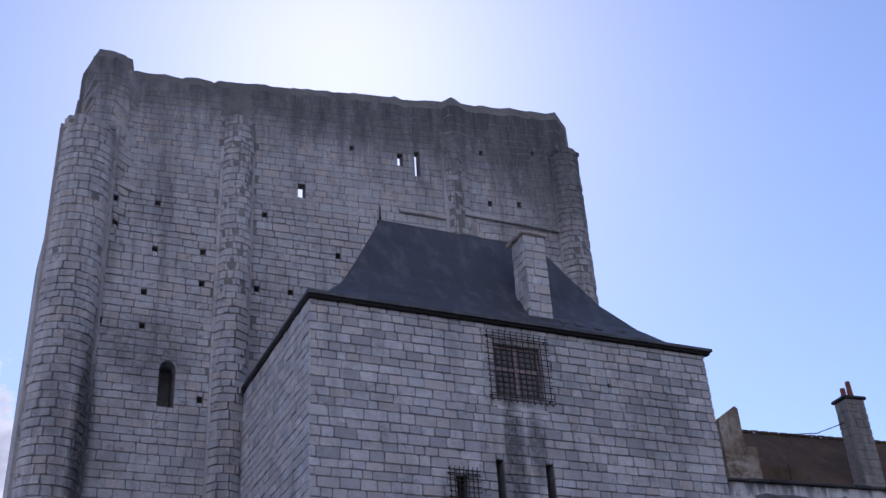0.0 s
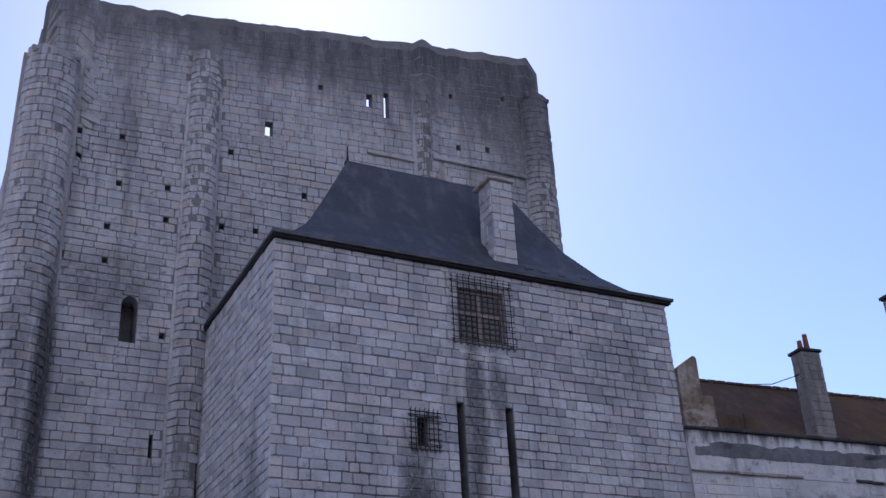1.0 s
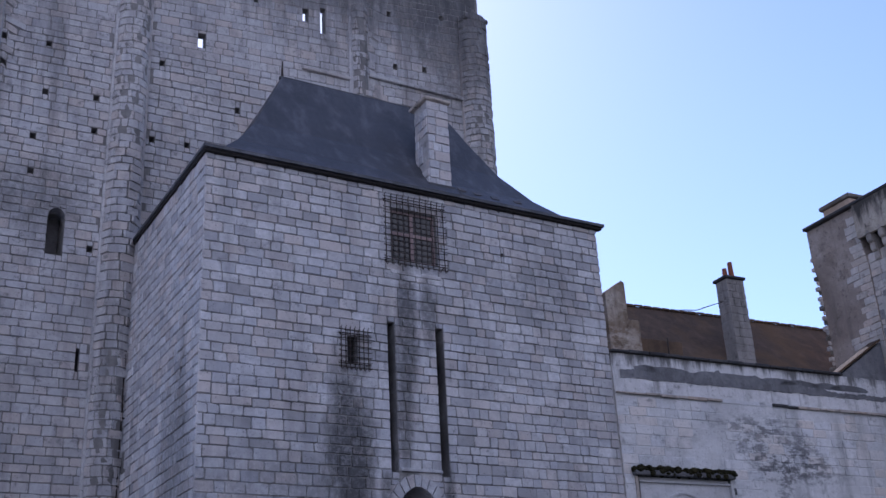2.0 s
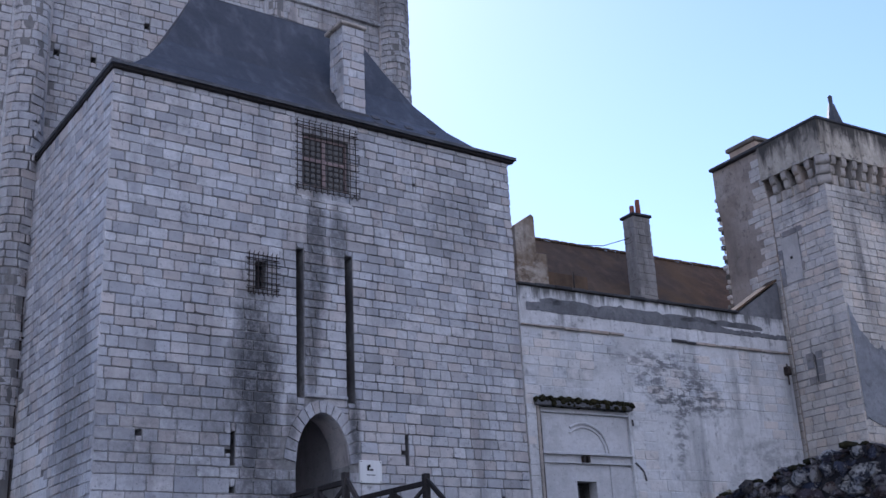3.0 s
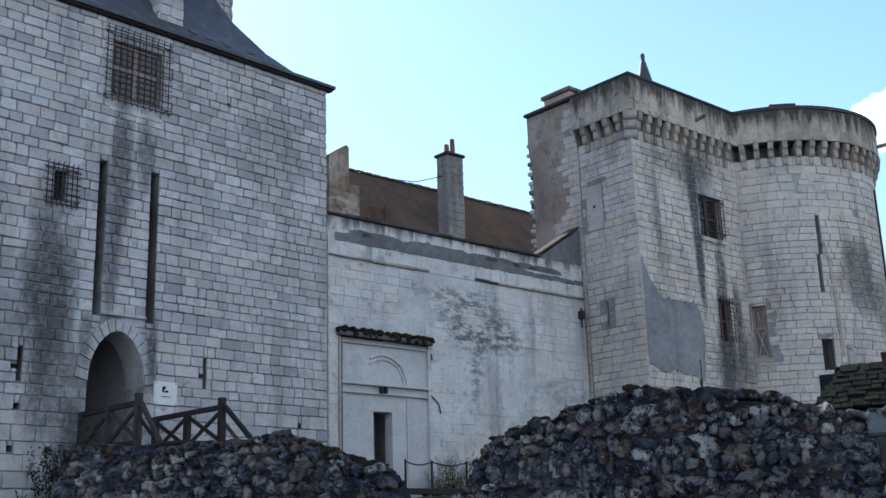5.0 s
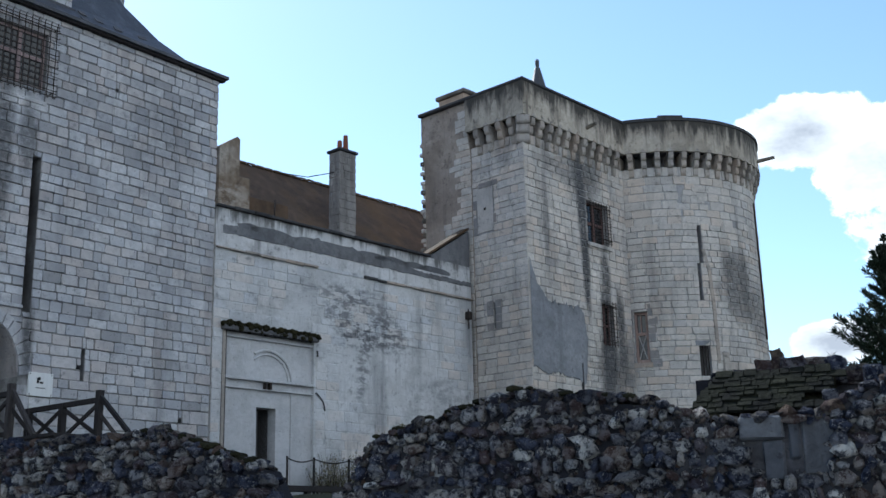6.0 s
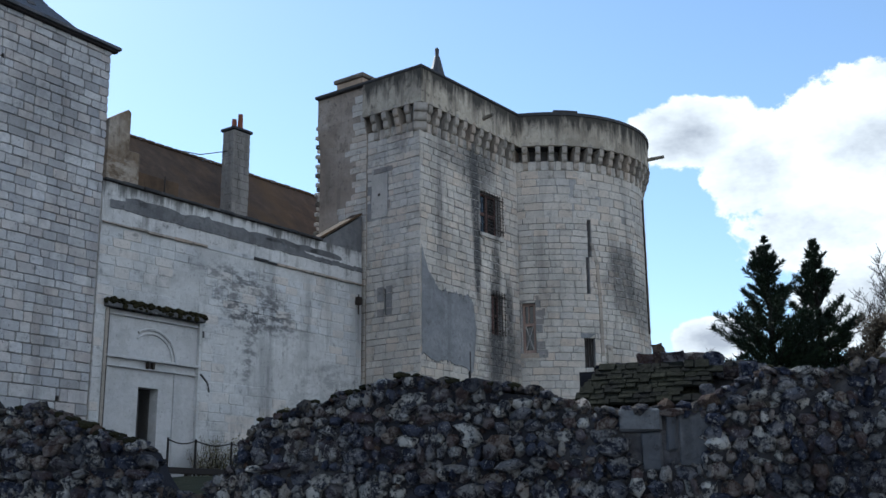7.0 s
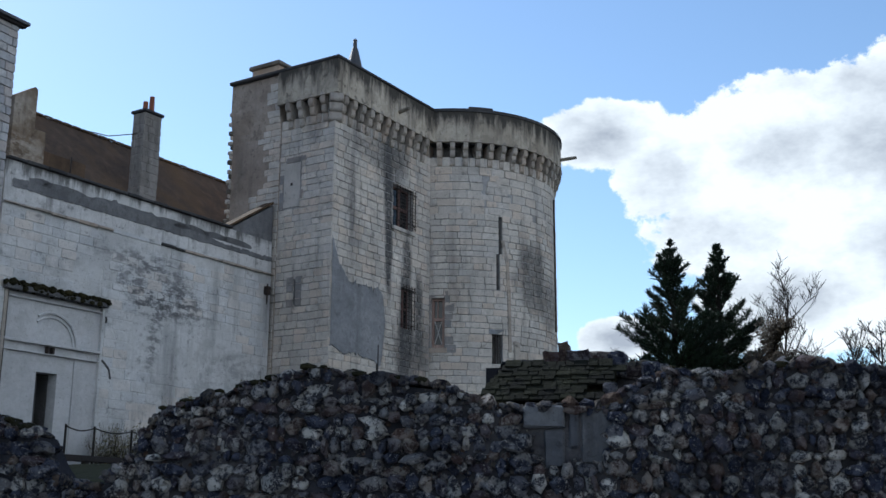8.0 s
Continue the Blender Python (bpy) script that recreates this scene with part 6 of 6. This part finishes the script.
    vs = [bm.verts.new(p) for p in ((12.72, 0.45, 3.12), (14.5, 0.45, 3.12), (14.6, 1.15, 3.74), (13.05, 1.15, 3.74), (12.72, 0.45, 2.9), (14.5, 0.45, 2.9), (14.6, 1.4, 2.9), (13.05, 1.4, 2.9))]
    for q in ((0, 1, 2, 3), (4, 5, 6, 7), (0, 1, 5, 4), (1, 2, 6, 5), (2, 3, 7, 6), (3, 0, 4, 7)):
        bm.faces.new([vs[k] for k in q])
    bed = part("roof_bed", bm, moss, shed)
    for r in range(8):
        s = r / 8
        u, end = 12.7 + 0.36 * s, 14.45 + 0.1 * s - (0.35 if r in (1, 2) else 0)
        while u < end:
            w = rng.uniform(0.12, 0.26)
            p = lo.lerp(hi, s)
            m = Matrix.Translation((u + w / 2, p.y, p.z + 0.02)) @ Euler((radians(33 + rng.uniform(-4, 4)), rng.uniform(-0.03, 0.03), 0)).to_matrix().to_4x4()
            bm = boxed(-w / 2 + 0.004, w / 2 - 0.004, -0.03 + rng.uniform(-0.02, 0.02), 0.17, 0, rng.uniform(0.028, 0.05), bevel=0.006, m=m)
            part("stone_tile", bm, moss_tile, bed)
            u += w
    u, k = 12.95, 0
    while u < 15.1:
        w = rng.choice((0.14, 0.22, 0.3, 0.4))
        top = 4.0 - 0.05 * abs(u - 13.9) - (0.22 if u > 14.6 else 0) - (0.12 if u < 13.3 else 0) + rng.uniform(-0.03, 0.03) + (0.09 if k in (3, 7) else 0)
        for z, h in ((3.56, 0.2), (3.74, top - 3.74)):
            bm = boxed(u - 0.02, u + w + 0.02, 1.2 + rng.uniform(-0.06, 0.06), 1.75, z, z + h, bevel=0.03)
            bmesh.ops.subdivide_edges(bm, edges=bm.edges, cuts=1)
            for v in bm.verts:
                v.co += Vector([rng.uniform(-0.025, 0.025) for _ in range(3)])
            part("crest_stone", bm, slab_rubble if rng.random() < 0.35 else crest_rubble, shed)
        u += w
        k += 1
    part("mortar_stub", boxed(14.42, 14.62, 0.5, 0.9, 2.9, 3.42, bevel=0.03), slab_rubble, shed)
    part("mortar_stub", boxed(14.95, 15.2, 0.2, 0.7, 2.9, 3.66, bevel=0.03), slab_rubble, shed)


build_ruin()


# ---- trees ----
def on_ray(az, dist, z=None):
    x, y = dist * math.sin(radians(az)), dist * math.cos(radians(az))
    return (x, y, ground_height(x, y) if z is None else z)


def build_conifer(at, height, spread, seed, label):
    rng = random.Random(seed)
    tree = thing("conifer", at, rng.uniform(0, 360), label, "tree", "trees behind the ruin")
    bm = bmesh.new()
    tube(bm, [(0, 0, -0.2), (0.05, 0, height * 0.4), (0, 0.05, height * 0.7), (0, 0, height * 0.93)], 0.15, 8, 0.06)
    part("trunk", bm, bark, tree)
    vs, fs = [], []
    for i in range(210):
        s = rng.random()
        z = height * (0.08 + 0.88 * s)
        reach = spread * min(1.0, 0.8 + 0.5 * s) * (1.03 - max(0.0, s - 0.36) / 0.64) ** 1.1 * rng.choice((0.5, 0.75, 0.95, 1.12))
        a = rng.random() * math.tau
        up = rng.uniform(0.3, 0.65) + 0.7 * s * s
        tip = Vector((math.cos(a) * reach, math.sin(a) * reach, z + reach * up))
        root = Vector((0, 0, z))
        limbs = bmesh.new()
        tube(limbs, [root, root.lerp(tip, 0.5) - Vector((0, 0, reach * 0.06)), tip], 0.025, 4, 0.3)
        part("limb", limbs, bark, tree)
        for j in range(int(20 + 290 * reach)):
            q = rng.random() ** 0.7
            p = root.lerp(tip, 0.15 + 0.9 * q) + Vector([rng.gauss(0, 0.008 + 0.06 * reach * (1.2 - q)) for _ in range(3)])
            d = ((tip - root).normalized() * 0.7 + Vector([rng.gauss(0, 0.5) for _ in range(3)]) + Vector((0, 0, 0.3))).normalized()
            side = d.cross(Vector([rng.gauss(0, 1) for _ in range(3)])).normalized()
            l, w = rng.uniform(0.12, 0.28) * (1.05 - 0.5 * s), rng.uniform(0.008, 0.016)
            b = len(vs)
            vs += [tuple(p), tuple(p + d * l * 0.5 + side * w), tuple(p + d * l), tuple(p + d * l * 0.5 - side * w)]
            fs.append((b, b + 1, b + 2, b + 3))
    me = bpy.data.meshes.new("crown")
    me.from_pydata(vs, [], fs)
    tagged(link_mesh("crown", me, needles, tree), "dense dark green needle sprays")


build_conifer(on_ray(46.8, 30), 9.2 - ground_height(*on_ray(46.8, 30)[:2]), 1.3, 5, "dark green bushy conifer standing behind the ruined wall")
build_conifer(on_ray(49.2, 31), 9.3 - ground_height(*on_ray(49.2, 31)[:2]), 1.2, 8, "dark green conifer with a ragged pointed top")


def build_bare_tree(at, height, spread, seed, label, brown=False):
    rng = random.Random(seed)
    tree = thing("bare_tree", at, 0, label, "tree", "bare trees behind the ruin")
    bm = bmesh.new()
    twigs = []

    def grow(p, d, length, r, level):
        pts = [p]
        for k in range(3):
            d = (d + Vector([rng.gauss(0, 0.13) for _ in range(3)]) + Vector((0, 0, 0.06))).normalized()
            pts.append(pts[-1] + d * length / 3)
        tube(bm, pts, r, 5 if level < 2 else 3, 0.5)
        if level >= 3:
            twigs.append((pts[1], pts[-1]))
            return
        for k in range(rng.randint(5, 8) if level else 22):
            q = rng.uniform(0.25, 1.0)
            i = min(2, int(q * 3))
            start = pts[i].lerp(pts[i + 1], q * 3 - i)
            a = rng.random() * math.tau
            out = Vector((math.cos(a), math.sin(a), rng.uniform(0.3, 1.2))).normalized()
            grow(start, (d * 0.35 + out * spread).normalized(), length * (rng.uniform(0.2, 0.38) * (0.6 + 0.4 * (1 - q)) if level == 0 else rng.uniform(0.35, 0.6)), max(0.0075, r * 0.38), level + 1)

    grow(Vector((0, 0, -0.2)), Vector((0, 0, 1)), height * 0.93, 0.042, 0)
    part("trunk", bm, bark, tree)
    if brown:
        vs, fs = [], []
        for a, b in twigs:
            for k in range(14):
                p = a.lerp(b, rng.random()) + Vector([rng.gauss(0, 0.07) for _ in range(3)])
                d = Vector([rng.gauss(0, 1) for _ in range(3)]).normalized()
                s = d.orthogonal().normalized() * 0.02
                n0 = len(vs)
                vs += [tuple(p), tuple(p + d * 0.06 + s), tuple(p + d * 0.13), tuple(p + d * 0.06 - s)]
                fs.append((n0, n0 + 1, n0 + 2, n0 + 3))
        me = bpy.data.meshes.new("dry_leaves")
        me.from_pydata(vs, [], fs)
        link_mesh("dry_leaves", me, brown_twigs, tree)


def bare_at(az, dist, top, spread, seed, label, brown=False):
    at = on_ray(az, dist)
    build_bare_tree(at, top - at[2], spread, seed, label, brown)


bare_at(52.7, 30, 8.2, 0.95, 3, "thin bare tree with fine upright twigs")
bare_at(51.8, 29, 6.5, 0.8, 4, "small bare tree holding brown leaves", True)
bare_at(54.8, 30, 6.6, 1.2, 6, "bare spreading shrub behind the wall")
bare_at(56.8, 29, 6.4, 1.2, 7, "bare spreading shrub behind the wall")
bare_at(58.5, 30, 6.6, 1.2, 9, "bare spreading shrub behind the wall")
bare_at(44.6, 28, 5.6, 0.8, 10, "thin bare sapling beside the ruin")


# ---- scrub and dry grass ----
def build_scrub(name, at, wide, high, count, seed, material, label, category, leaves=9):
    rng = random.Random(seed)
    plant = thing(name, at, 0, label, category)
    stems = bmesh.new()
    vs, fs = [], []
    for i in range(count):
        a, r = rng.random() * math.tau, wide * math.sqrt(rng.random())
        foot = Vector((math.cos(a) * r, math.sin(a) * r, -0.1))
        tip = foot + Vector((rng.gauss(0, 0.2) * high, rng.gauss(0, 0.2) * high, high * rng.uniform(0.5, 1.05)))
        bend = foot.lerp(tip, 0.5) + Vector((rng.gauss(0, 0.04), rng.gauss(0, 0.04), 0.05))
        tube(stems, [foot, bend, tip], 0.008, 3, 0.4)
        for k in range(leaves):
            p = foot.lerp(tip, rng.uniform(0.3, 1.0)) + Vector([rng.gauss(0, 0.04) for _ in range(3)])
            d = Vector([rng.gauss(0, 1) for _ in range(3)]).normalized()
            s = d.orthogonal().normalized() * rng.uniform(0.012, 0.03)
            l = rng.uniform(0.05, 0.12)
            n0 = len(vs)
            vs += [tuple(p), tuple(p + d * l * 0.5 + s), tuple(p + d * l), tuple(p + d * l * 0.5 - s)]
            fs.append((n0, n0 + 1, n0 + 2, n0 + 3))
    part("stem", stems, bark, plant)
    me = bpy.data.meshes.new("leafage")
    me.from_pydata(vs, [], fs)
    tagged(link_mesh("leafage", me, material, plant), "small loose leaves", "", "", "stuff")


def at_wall(u, d, z):
    p = WALL_AT + WU * u + WN * d
    return (p.x, p.y, z if z is not None else ground_height(p.x, p.y))


dry = foliage_material("dry_grass", (0.10, 0.09, 0.05), (0.26, 0.23, 0.14))
ivy = foliage_material("dark_ivy", (0.008, 0.011, 0.008), (0.022, 0.028, 0.016))
_p = GATE_AT + GU * 4.72 + GN * -0.35
build_scrub("bush", (_p.x, _p.y, ground_height(_p.x, _p.y)), 0.36, 2.6, 190, 3, ivy, "dark scraggy bush growing beside the wooden bridge", "bush", 60)
for _u, _s in ((3.9, 11), (4.6, 12), (5.3, 13), (6.0, 14)):
    build_scrub("weed", at_wall(_u, -0.6, None), 0.35, 1.5 if _u < 5.5 else 1.2, 60, _s, dry, "dry pale weeds at the foot of the wall", "weeds")
for _u, _s in ((8.35, 21), (8.6, 22), (9.5, 23)):
    _p = RUIN_AT + RU * _u + RN * 0.3
    build_scrub("grass_tuft", (_p.x, _p.y, ruin_top(_u)), 0.1, 0.2, 26, _s, dry, "tuft of dry grass on the broken wall", "grass tuft")
